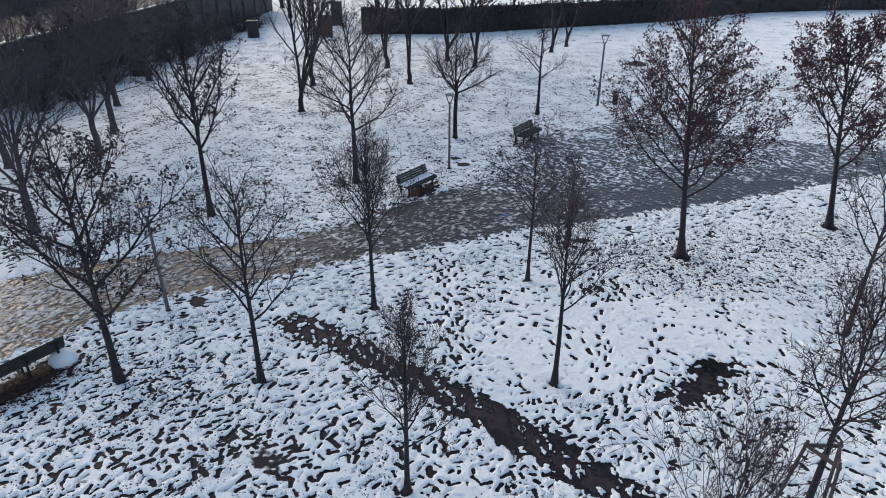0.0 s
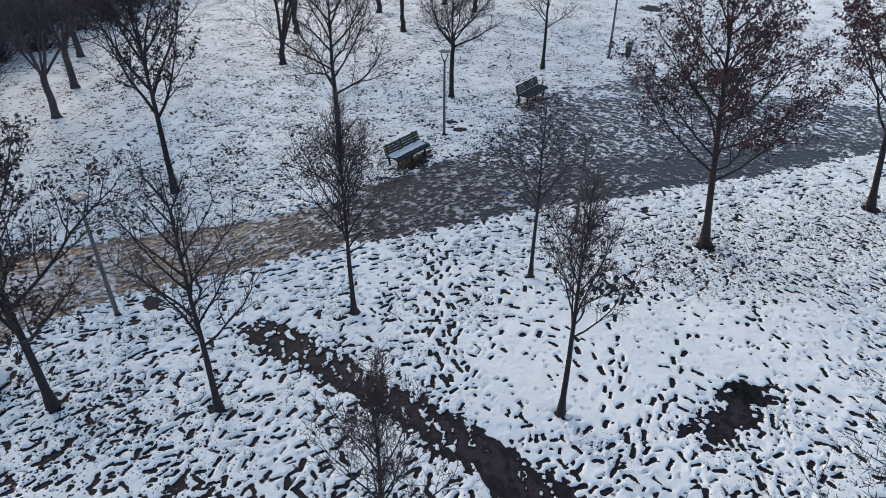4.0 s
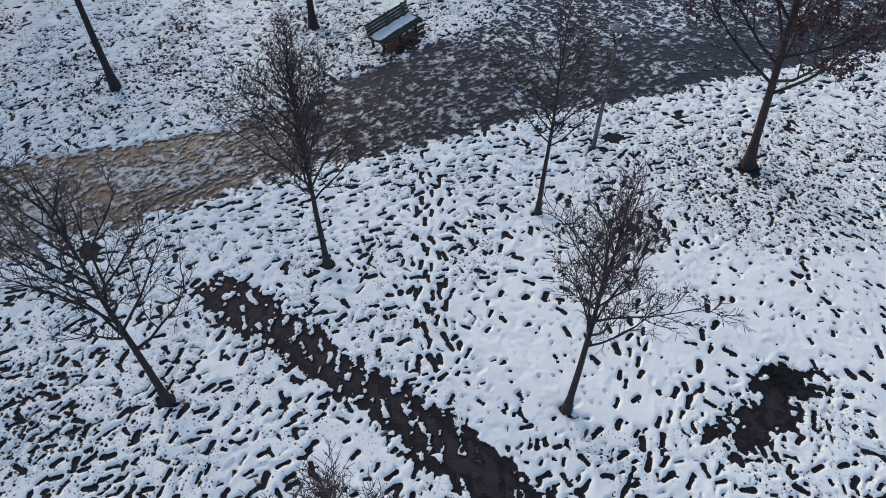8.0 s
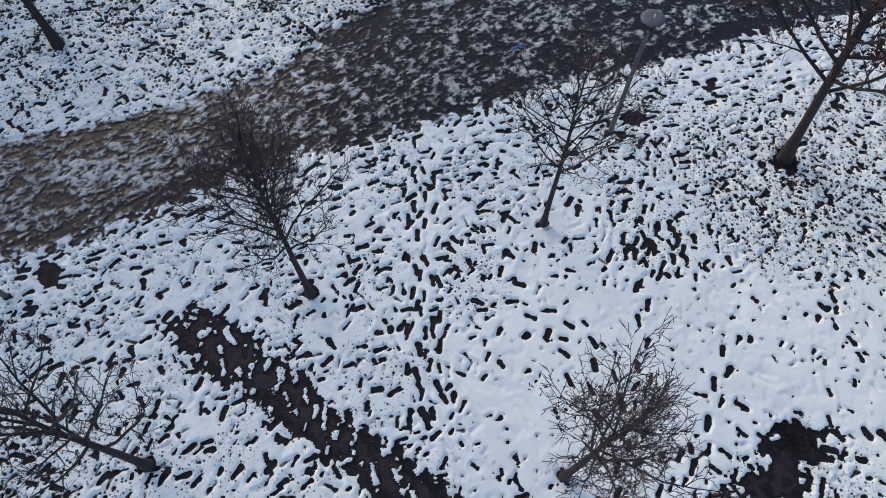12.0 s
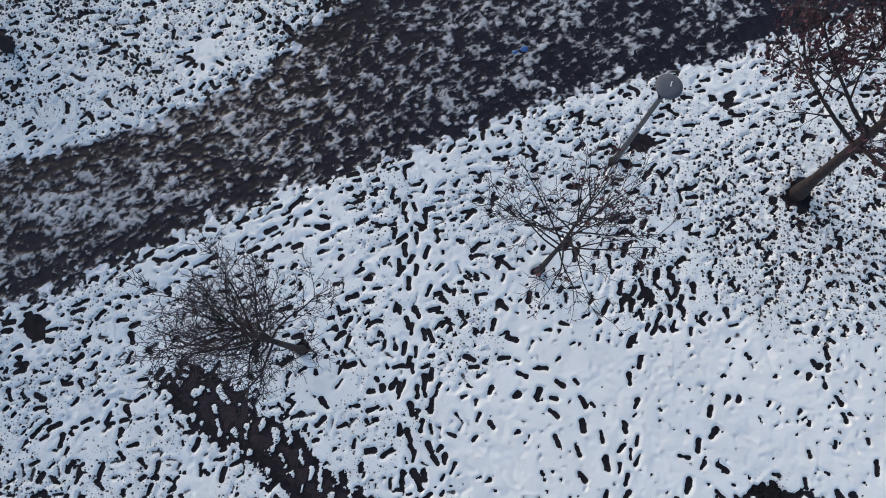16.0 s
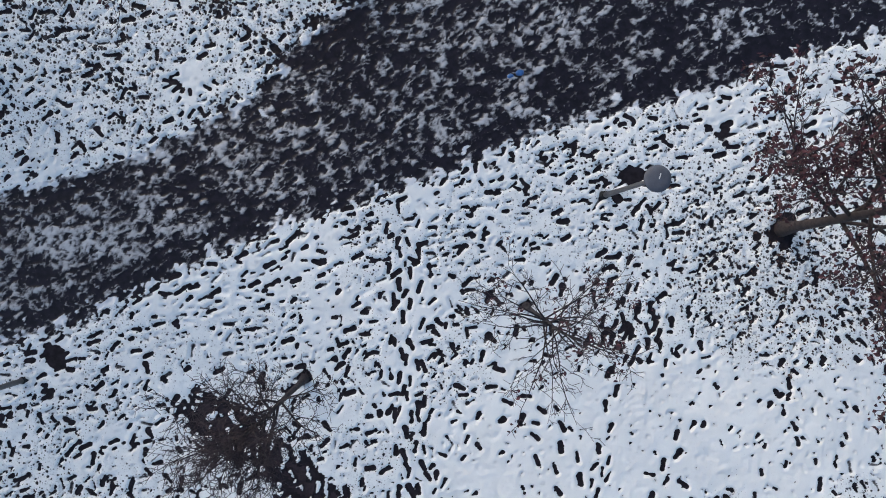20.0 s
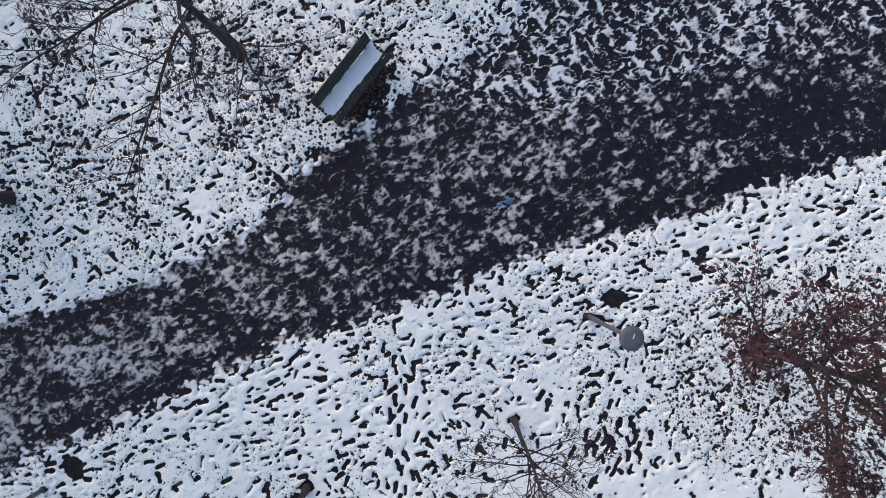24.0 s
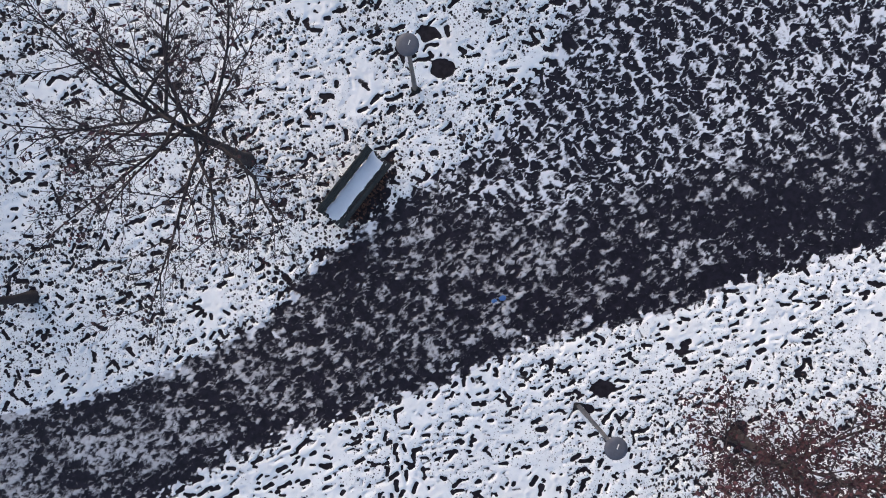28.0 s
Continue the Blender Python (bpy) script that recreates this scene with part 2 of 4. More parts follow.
# ---- the ground, the path, the trodden track ----
PATH_EDGE = [(-24, -22), (-13.5, -14.5), (-11.3, -11.7), (-10.1, -10.1), (-9.2, -8.9), (-8.2, -7.85), (-7.2, -7.4), (-5.9, -6.5), (-4.7, -5.6),
             (-3.3, -4.75), (-1.7, -3.9), (0, -3.05), (1.2, -2.2), (2.4, -1.6), (3.8, -1.0), (5.2, -0.45), (6.5, 0.4), (8.3, 1.25),
             (10, 1.95), (12.6, 3.5), (17.2, 6.0), (34, 13), (60, 22), (60, 28), (34, 17.5), (19, 9.6), (13, 10.6), (9.5, 11.8), (6.9, 13.0), (4.7, 10.9), (2.9, 9.9),
             (1.2, 8.6), (1.0, 7.4), (1.5, 6.4), (1.32, 5.1), (0.8, 4.1), (0.07, 2.76), (-1, 1.9), (-2.4, 0.5), (-3.1, -0.3), (-3.66, -0.94),
             (-4.2, -1.96), (-5.1, -2.65), (-6.3, -3.5), (-7.6, -4.2), (-10.1, -5.2), (-12.9, -6.9), (-15, -8.6), (-30, -20)]
TRACK_EDGE = [(-4.95, -8.7), (-3.95, -9.35), (-2.4, -10.0), (-0.9, -10.75), (1.2, -12.05), (3.0, -13.2), (6.0, -15.4), (6.6, -14.7),
              (4.4, -13.15), (2.6, -11.85), (1.3, -11.0), (0.2, -10.45), (-1.0, -9.9), (-2.1, -9.25), (-3.4, -8.5), (-4.4, -8.25)]
CLEAR_EDGE = [(1.5, -10.4), (1.4, -7.7), (3.0, -6.6), (4.6, -6.1), (9.5, -5.4), (10.0, -7.3), (7.6, -8.3), (5.0, -9.6), (3.6, -10.6)]
BARE_EDGE = [(5.3, -10.3), (5.6, -10.85), (6.3, -10.45), (6.8, -9.9), (7.6, -8.9), (7.2, -8.75), (6.75, -8.55), (6.45, -8.9), (6.1, -9.4)]


def flat(name, outline, z, mat):
    bm = bmesh.new()
    f = bm.faces.new([bm.verts.new((x, y, z)) for x, y in outline])
    bmesh.ops.triangulate(bm, faces=[f])
    bmesh.ops.recalc_face_normals(bm, faces=bm.faces)
    return part(name, bm, mat)


ground = flat("ground", [(-600, -600), (600, -600), (600, 600), (-600, 600)], 0.0, EARTH)
tagged(ground, "dark wet turf under melting snow", "ground", kind="structure")
tagged(flat("path", PATH_EDGE, 0.004, ASPHALT), "wet dark asphalt park path under slush", "path", kind="structure")
tagged(flat("track", TRACK_EDGE, 0.008, MUD), "trodden brown mud track through the snow", "track", kind="structure")
tagged(flat("bare_patch", BARE_EDGE, 0.008, MUD), "bare muddy patch melted out of the snow", "patch", kind="structure")


def signed(px, py, outline):
    """Distance to an outline, positive inside."""
    best = np.full(px.shape, 1e9, np.float32)
    inside = np.zeros(px.shape, bool)
    for (x0, y0), (x1, y1) in zip(outline, outline[1:] + outline[:1]):
        dx, dy = x1 - x0, y1 - y0
        t = np.clip(((px - x0) * dx + (py - y0) * dy) / (dx * dx + dy * dy), 0, 1)
        best = np.minimum(best, np.hypot(px - x0 - t * dx, py - y0 - t * dy))
        if dy:
            inside ^= ((y0 > py) != (y1 > py)) & (px < x0 + (py - y0) * dx / dy)
    return np.where(inside, best, -best)


def field(shape, step, size, seed, stretch=1.0, turn=0.0):
    """Smooth random relief, about one high, with lumps of a given size in metres."""
    rng = np.random.default_rng(seed)
    f = np.fft.rfft2(rng.standard_normal(shape).astype(np.float32))
    ky, kx = np.meshgrid(np.fft.fftfreq(shape[0], step), np.fft.rfftfreq(shape[1], step), indexing="ij")
    c, s = math.cos(turn), math.sin(turn)
    u, v = (kx * c + ky * s) * stretch, -kx * s + ky * c
    k = np.hypot(u, v) * size
    f *= np.exp(-(k ** 2) * 1.4) * k
    out = np.fft.irfft2(f, shape)
    return (out / out.std()).astype(np.float32)


def cellular(px, py, size, seed, stretch=1.0, turn=0.0):
    """Distance to the nearest of many scattered, elongated treads, in cells, and by how much the second is farther: small on the ridges left between treads."""
    table = np.random.default_rng(seed).random((64, 64, 4))
    c, s = math.cos(turn), math.sin(turn)
    u, v = (px * c + py * s) / (size * stretch), (-px * s + py * c) / size
    cu, cv = np.floor(u).astype(int), np.floor(v).astype(int)
    best, second = np.full(px.shape, 9.0, np.float32), np.full(px.shape, 9.0, np.float32)
    for i in (-1, 0, 1):
        for j in (-1, 0, 1):
            t = table[(cu + i) % 64, (cv + j) % 64]
            du, dv = u - cu - i - t[..., 0], v - cv - j - t[..., 1]
            a = (t[..., 2] - 0.5) * 2.2
            ca, sa = np.cos(a), np.sin(a)
            d = np.hypot((du * ca + dv * sa) / 1.3, (dv * ca - du * sa) * 1.3) / (0.8 + 0.4 * t[..., 3])
            second = np.minimum(second, np.maximum(best, d))
            best = np.minimum(best, d)
    return best, second - best


def smooth(x, a, b):
    t = np.clip((x - a) / (b - a), 0, 1)
    return t * t * (3 - 2 * t)


def blob(px, py, x, y, rx, ry=None):
    return np.exp(-((px - x) / rx) ** 2 - ((py - y) / (ry or rx)) ** 2)


# footprints: place, heading, length, depth
rng = np.random.default_rng(7)


def tread_density(x, y):
    """How many single footprints were set on a square metre."""
    d = 13.0
    d += 14.0 * blob(x, y, -5.5, -13.2, 4.8, 3.0) + 5.0 * blob(x, y, -9, -10, 3, 2)
    d += 14.0 * blob(x, y, -0.4, -7.0, 0.8, 2.6) + 12.0 * np.exp(-((y - 0.5 * x + 4.3) / 1.0) ** 2) * smooth(3.5 - x, -1.5, 1.0) + 5.0 * blob(x, y, 4.2, -4.0, 0.8, 2.0)
    d -= 5.0 * blob(x, y, -4, -7.0, 0.8, 0.6) + 9.0 * blob(x, y, -7.3, -2.9, 1.0, 0.6)
    d *= 1 - 0.92 * smooth(signed(x, y, CLEAR_EDGE), -0.5, 0.4)
    d -= 11.0 * smooth(y + 0.25 * x, 22.0, 34.0)
    d += 5.0 * blob(x, y, 10.5, -4, 3, 4) + 5.0 * blob(x, y, 7.0, -11.5, 3, 1.5)
    d -= 7.0 * blob(x, y, 7.4, -3.8, 2.6, 1.6)
    d *= 1 + 0.55 * np.sin(1.7 * x + 0.9 * y + 1.0) * np.sin(1.3 * y - 1.1 * x) + 0.35 * np.sin(4.1 * x + 2.0) * np.sin(3.7 * y + 0.6 * x)
    return np.maximum(d * 2.1, 0.5)


# walkers' lines: from, to, how many walked there
LINES = [(0.2, -9.9, -1.0, -3.9, 3), (0.5, -9.8, -0.1, -7.3, 2), (4.1, -9.1, 4.1, -6.6, 1), (4.1, -6.6, 4.4, -5.6, 3), (4.0, -6.0, 4.1, -4.4, 4), (4.75, -6.1, 4.6, -4.9, 4), (4.1, -4.4, 4.3, -2.9, 1),
         (1.4, -7.3, 3.0, -7.4, 1), (3.0, -7.6, 4.0, -8.8, 2), (-1.7, -9.1, 0.1, -7.9, 1),
         (3.9, -9.7, 4.3, -8.1, 2), (5.1, -10.0, 5.8, -7.1, 1), (5.0, -8.4, 5.9, -9.0, 2), (3.3, -10.8, 4.0, -9.7, 1), (4.1, -11.4, 5.3, -9.2, 2), (7.6, -6.2, 8.3, -7.7, 1)]


def heading(x, y):
    """The way most feet pointed here: along the path beside it, down the bank elsewhere."""
    along = math.exp(-((y - 0.5 * x + 4.2) / 1.3) ** 2)
    if rng.random() < along:
        return 0.45 + rng.normal(0, 0.3)
    if y - 0.45 * x > 0:
        return rng.choice([0.5, 0.7, 2.3]) + rng.normal(0, 0.35)
    if x > 8:
        return 2.5 + rng.normal(0, 0.4)
    return rng.choice([0.55, 0.9, 1.4, 2.4]) + rng.normal(0, 0.35)


def make_prints():
    rows, grid = [], {}

    def lay(x, y, way, size, depth, gap):
        i, j = math.floor(x / 0.4), math.floor(y / 0.4)
        c, t = math.cos(way), math.sin(way)
        for p in range(i - 1, i + 2):
            for q in range(j - 1, j + 2):
                for ox, oy, other in grid.get((p, q), ()):
                    u, v = (ox - x) * c + (oy - y) * t, (oy - y) * c - (ox - x) * t
                    total = (size + other) * gap
                    if (u / (0.56 * total)) ** 2 + (v / (0.27 * total + 0.02)) ** 2 < 1:
                        return
        grid.setdefault((i, j), []).append((x, y, size))
        rows.append((x, y, way, size, depth))

    for x0, y0, x1, y1, many in LINES:
        way, length = math.atan2(y1 - y0, x1 - x0), math.hypot(x1 - x0, y1 - y0)
        for k in range(many):
            off, at, foot = rng.normal(0, 0.22) if many > 1 else 0.0, rng.uniform(0, 0.3), 1
            while at < length:
                side = off + 0.1 * foot + rng.normal(0, 0.04)
                t = at / length
                lay(x0 + (x1 - x0) * t - side * math.sin(way), y0 + (y1 - y0) * t + side * math.cos(way), way + rng.normal(0, 0.25), rng.uniform(0.24, 0.33), 1.4, 0.75 if many < 3 else 0.4)
                at, foot = at + rng.uniform(0.26, 0.5), -foot
    n = 218000
    xs, ys = rng.uniform(-26, 30, n), rng.uniform(-28, 34, n)
    keep = rng.uniform(0, n / (56 * 62), n) < tread_density(xs, ys)
    for x, y in zip(xs[keep], ys[keep]):
        busy = x < 0.5 and y < -10.5
        size = rng.uniform(0.23, 0.33) if rng.random() < (0.65 if busy else 0.38) else rng.uniform(0.09, 0.21)
        if 1.4 < x < 10 and signed(np.array([x]), np.array([y]), CLEAR_EDGE)[0] > 0:
            size = rng.uniform(0.09, 0.22)
        lay(x, y, heading(x, y), size, rng.choice([0.62, 0.78, 0.9, 1.2, 1.4], p=[0.1, 0.18, 0.18, 0.24, 0.3]), rng.choice([0.5, 0.7, 0.95], p=[0.25, 0.25, 0.5]))
    return rows


PRINTS = make_prints()
HOLES = [(3.82, -2.42, 0.3, 0.2), (-7.45, -8.08, 0.3, 0.25), (-1.08, 4.45, 0.27, 0.24), (-1.62, 5.2, 0.26, 0.2), (3.56, -2.92, 0.13, 0.1), (6.35, 16.3, 0.4, 0.2), (9.2, 27.6, 0.8, 1.0), (10.3, 28.9, 0.5, 0.5)]
LAMP_FEET = [(3.3, -2.9), (-1.66, 3.85)]
TRUNKS = [(-2.25, -7.68), (2.84, -10.26), (-4.2, -11.2), (7.05, -3.0), (2.05, -5.44), (-9.75, -2.38), (-5.27, 1.6), (-0.04, -13.99), (-7.62, -11.68), (12.75, 0.05), (-1.95, 8.12), (2.05, 13.0), (3.3, -2.9), (-1.66, 3.85)]


def snow_sheet(x0, x1, y0, y1, step, seed, hole=None):
    """The snow's surface over a rectangle: its height above the soil, pressed down by feet, worn thin on the path and the track."""
    gx, gy = np.arange(x0, x1 + step / 2, step, dtype=np.float32), np.arange(y0, y1 + step / 2, step, dtype=np.float32)
    px, py = np.meshgrid(gx, gy)
    shape = px.shape
    lump, mid, fine = field(shape, step, 1.6, seed), field(shape, step, 0.42, seed + 1), field(shape, step, max(0.15, 2.2 * step), seed + 2)
    h = 0.054 + 0.007 * lump + 0.009 * mid + 0.0055 * fine
    # small thawed specks
    speck = field(shape, step, max(0.14, 2.2 * step), seed + 3)
    dots = 0.25 + 0.75 * smooth(lump, -0.6, 1.2)
    under_oak = 0.85 * blob(px, py, 7.2, -3.6, 3.2, 2.3) + 0.8 * blob(px, py, 12.5, -1.5, 3, 2.5) + 0.5 * blob(px, py, -5.0, 1.2, 3.0, 2.0) + 0.6 * blob(px, py, -7, -11.8, 3, 2) + 0.5 * blob(px, py, -9.5, -2, 3, 2)
    h -= 0.075 * smooth(speck, 2.2 - 0.75 * dots - 1.1 * np.clip(under_oak, 0, 1), 2.9 - 0.75 * dots - 0.9 * np.clip(under_oak, 0, 1))
    for x, y, way, length, depth in PRINTS:
        if not (x0 + 0.5 < x < x1 - 0.5 and y0 + 0.5 < y < y1 - 0.5):
            continue
        i, j = int((x - x0) / step), int((y - y0) / step)
        k = int(0.32 / step) + 1
        w = (slice(max(j - k, 0), j + k + 1), slice(max(i - k, 0), i + k + 1))
        c, s = math.cos(way), math.sin(way)
        u, v = (px[w] - x) * c + (py[w] - y) * s, -(px[w] - x) * s + (py[w] - y) * c
        half, wide = length / 2, length * (0.19 if length > 0.22 else 0.27)
        waist = 1 + 0.14 * np.exp(-((u + 0.15 * half) / (0.3 * half)) ** 2) - 0.1 * u / half
        d = np.hypot(np.maximum(np.abs(u) - (half - wide), 0), v * waist) + 0.009 * mid[w] + 0.007 * fine[w]
        press = depth * 0.075 * (1 - smooth(d, wide * 0.2, wide * 1.65))
        h[w] = np.maximum(np.minimum(h[w], 0.06 - press), -0.045) + 0.004 * np.exp(-((d - wide * 1.7) / 0.03) ** 2)
    for x, y, rx, ry in HOLES:
        d = np.hypot((px - x) / rx, (py - y) / ry) + 0.12 * mid
        h -= 0.09 * (1 - smooth(d, 0.75, 1.1))
    for x, y in TRUNKS:
        d = np.hypot(px - x, py - y) + 0.03 * mid
        r = 0.3 if x > 7 else 0.09 if (x, y) in LAMP_FEET else 0.13
        h -= 0.08 * (1 - smooth(d, r - 0.08, r + 0.05))
    # worn track, bare patch, and thawed soil that also paints shade under two benches
    h -= 0.045 * blob(px, py, -3.2, -13.5, 0.9, 0.7) + 0.02 * blob(px, py, -6.0, -13.8, 1.5, 0.9) + 0.12 * blob(px * 0.77 - py * 0.64, px * 0.64 + py * 0.77, -3.85, 7.45, 0.6, 1.1) + 0.09 * blob(px * 0.87 - py * 0.49, px * 0.49 + py * 0.87, -2.65, -0.15, 0.4, 1.0) + 0.12 * blob(px * 0.89 - py * 0.45, px * 0.45 + py * 0.89, -3.3, -15.3, 0.45, 1.1)
    ragged = 0.16 * mid + 0.1 * fine
    track = signed(px, py, TRACK_EDGE)
    fleck = smooth(mid * 0.35 + fine * 0.4 + 0.85 * field(shape, step, max(0.19, 2.2 * step), seed + 12, 2.2, 1.9), 0.66, 1.12) * (1 - 0.8 * smooth(px, 0.8, 1.8) * smooth(2.6 - px, 0, 1))
    h -= 0.095 * smooth(track + 0.55 * ragged, -0.13, 0.07) * (1 - 0.9 * fleck)
    deep = (track + 0.55 * ragged > 0.13) & (fleck < 0.02) & (track > 0.1)
    bare = signed(px, py, BARE_EDGE)
    h -= 0.09 * smooth(bare + ragged, -0.06, 0.2)
    deep |= (bare + ragged > 0.26) & (bare > 0.1)
    # the path: snow ends at a ragged rim, with slush left on the asphalt
    road = signed(px, py, PATH_EDGE)
    rim = smooth(road + ragged * 0.8, -0.05, 0.08)
    streak = 0.5 * field(shape, step, max(0.3, 2.2 * step), seed + 4, 1.7, 0.7) + 0.6 * field(shape, step, max(0.15, 2.2 * step), seed + 7, 2.0, 0.7) + 0.4 * field(shape, step, max(0.09, 2.2 * step), seed + 9)
    patchy = field(shape, step, 1.0, seed + 5, 1.6, 0.4)
    bend = 0.03 * fine + 0.05 * mid
    web, web_gap = cellular(px + bend, py - bend, max(0.2, 2.5 * step), seed + 6, 1.7, 0.55)
    mesh, mesh_gap = cellular(px + bend, py - bend, max(0.155, 2.5 * step), seed + 8, 1.8, 0.6)
    crisp = smooth(py + 0.05 * px, 0.2, 2.2) * (1 - blob(px, py - 0.38 * px, 8, -0.2, 9, 1.3))
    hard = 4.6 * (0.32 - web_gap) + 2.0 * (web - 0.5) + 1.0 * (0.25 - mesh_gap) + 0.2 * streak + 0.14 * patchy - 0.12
    # the added cover at far left brightens the path in place of sky glare
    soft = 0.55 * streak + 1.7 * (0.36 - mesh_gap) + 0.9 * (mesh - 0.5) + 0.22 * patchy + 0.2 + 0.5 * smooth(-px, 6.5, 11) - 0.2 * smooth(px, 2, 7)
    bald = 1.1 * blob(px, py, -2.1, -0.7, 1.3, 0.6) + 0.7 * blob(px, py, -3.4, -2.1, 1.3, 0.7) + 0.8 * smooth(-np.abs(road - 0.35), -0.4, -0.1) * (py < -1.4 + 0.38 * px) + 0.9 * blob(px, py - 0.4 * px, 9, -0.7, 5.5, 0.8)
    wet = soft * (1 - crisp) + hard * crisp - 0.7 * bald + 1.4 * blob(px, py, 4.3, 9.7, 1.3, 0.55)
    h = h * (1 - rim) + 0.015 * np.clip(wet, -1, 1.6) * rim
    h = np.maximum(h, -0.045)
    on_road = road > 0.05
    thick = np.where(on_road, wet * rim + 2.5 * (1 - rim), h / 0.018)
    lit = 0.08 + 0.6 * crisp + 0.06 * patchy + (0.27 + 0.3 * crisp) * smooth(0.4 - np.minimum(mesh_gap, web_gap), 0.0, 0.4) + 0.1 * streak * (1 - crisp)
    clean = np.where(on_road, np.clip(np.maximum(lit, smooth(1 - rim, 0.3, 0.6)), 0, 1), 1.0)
    bank = smooth(py - 0.45 * px, -1.5, 1.5)
    pitted = 0.1 + 0.1 * lump + (0.26 + 0.17 * lump) * bank + 0.06 * blob(px, py, -6, -12.5, 5, 3) + 0.62 * under_oak - 0.4 * smooth(signed(px, py, CLEAR_EDGE), -0.5, 0.4) - 0.3 * smooth(py, 24, 34)
    pitted = np.where(on_road, 0.0, np.clip(pitted, 0.02, 1.2))
    # where the warm reflection is painted: the path's far left end
    warm_sheen = 0.3 * np.where(on_road, smooth(-px - 0.3 * py + 0.4 * lump, 11.5, 15.5), 0.0)
    z = np.where(on_road, np.maximum(h, -0.006) + 0.013, 0.012 + 0.9 * np.maximum(h, 0))
    if hole:
        h[(px > hole[0] + step) & (px < hole[1] - step) & (py > hole[2] + step) & (py < hole[3] - step)] = -1.0
    ny, nx = shape
    idx = np.arange(nx * ny).reshape(shape)
    quads = np.stack([idx[:-1, :-1], idx[:-1, 1:], idx[1:, 1:], idx[1:, :-1]], -1).reshape(-1, 4)
    h[deep] = -1.0
    top = np.maximum.reduce([h[:-1, :-1], h[:-1, 1:], h[1:, 1:], h[1:, :-1]]).ravel()
    road_quad = on_road[:-1, :-1].ravel()
    co = np.stack([px.ravel(), py.ravel(), z.ravel()], -1)
    for name, pick, mat, label in (("snow_cover", ~road_quad, SNOW, "white melting snow trodden full of footprints"),
                                   ("path_slush", road_quad, SLUSH, "grey thawing slush on the wet path")):
        q = quads[pick & (top > -0.5)]
        if not len(q):
            continue
        used, back = np.unique(q, return_inverse=True)
        me = bpy.data.meshes.new(name)
        me.vertices.add(len(used))
        me.vertices.foreach_set("co", co[used].ravel())
        me.loops.add(q.size)
        me.loops.foreach_set("vertex_index", back.ravel().astype(np.int32))
        me.polygons.add(len(q))
        me.polygons.foreach_set("loop_start", np.arange(0, q.size, 4, dtype=np.int32))
        me.polygons.foreach_set("use_smooth", np.ones(len(q), bool))
        me.update(calc_edges=True)
        for title, values in (("thickness", thick), ("clean", clean), ("pitted", pitted), ("warm_sheen", warm_sheen)):
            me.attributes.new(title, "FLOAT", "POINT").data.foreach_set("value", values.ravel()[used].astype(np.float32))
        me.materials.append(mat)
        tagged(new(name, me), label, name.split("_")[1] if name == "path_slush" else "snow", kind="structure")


NEAR = (-14.0, 14.0, -17.0, 10.0)
MIDDLE = (-26.0, 28.0, -29.0, 33.0)
snow_sheet(*NEAR, 0.033, 11)
snow_sheet(*MIDDLE, 0.085, 31, NEAR)
snow_sheet(-44.0, 60.0, -30.0, 76.0, 0.4, 51, MIDDLE)

bm = bmesh.new()
inner, outer = [(-43.9, -29.9), (59.9, -29.9), (59.9, 75.9), (-43.9, 75.9)], [(-600, -600), (600, -600), (600, 600), (-600, 600)]
a = [bm.verts.new((x, y, 0.05)) for x, y in inner]
b = [bm.verts.new((x, y, 0.05)) for x, y in outer]
for i in range(4):
    bm.faces.new((a[i], b[i], b[(i + 1) % 4], a[(i + 1) % 4]))
bmesh.ops.recalc_face_normals(bm, faces=bm.faces)
tagged(part("far_snow", bm, SNOW_PLAIN), "untrodden white snow on far lawns", "snow", kind="structure")


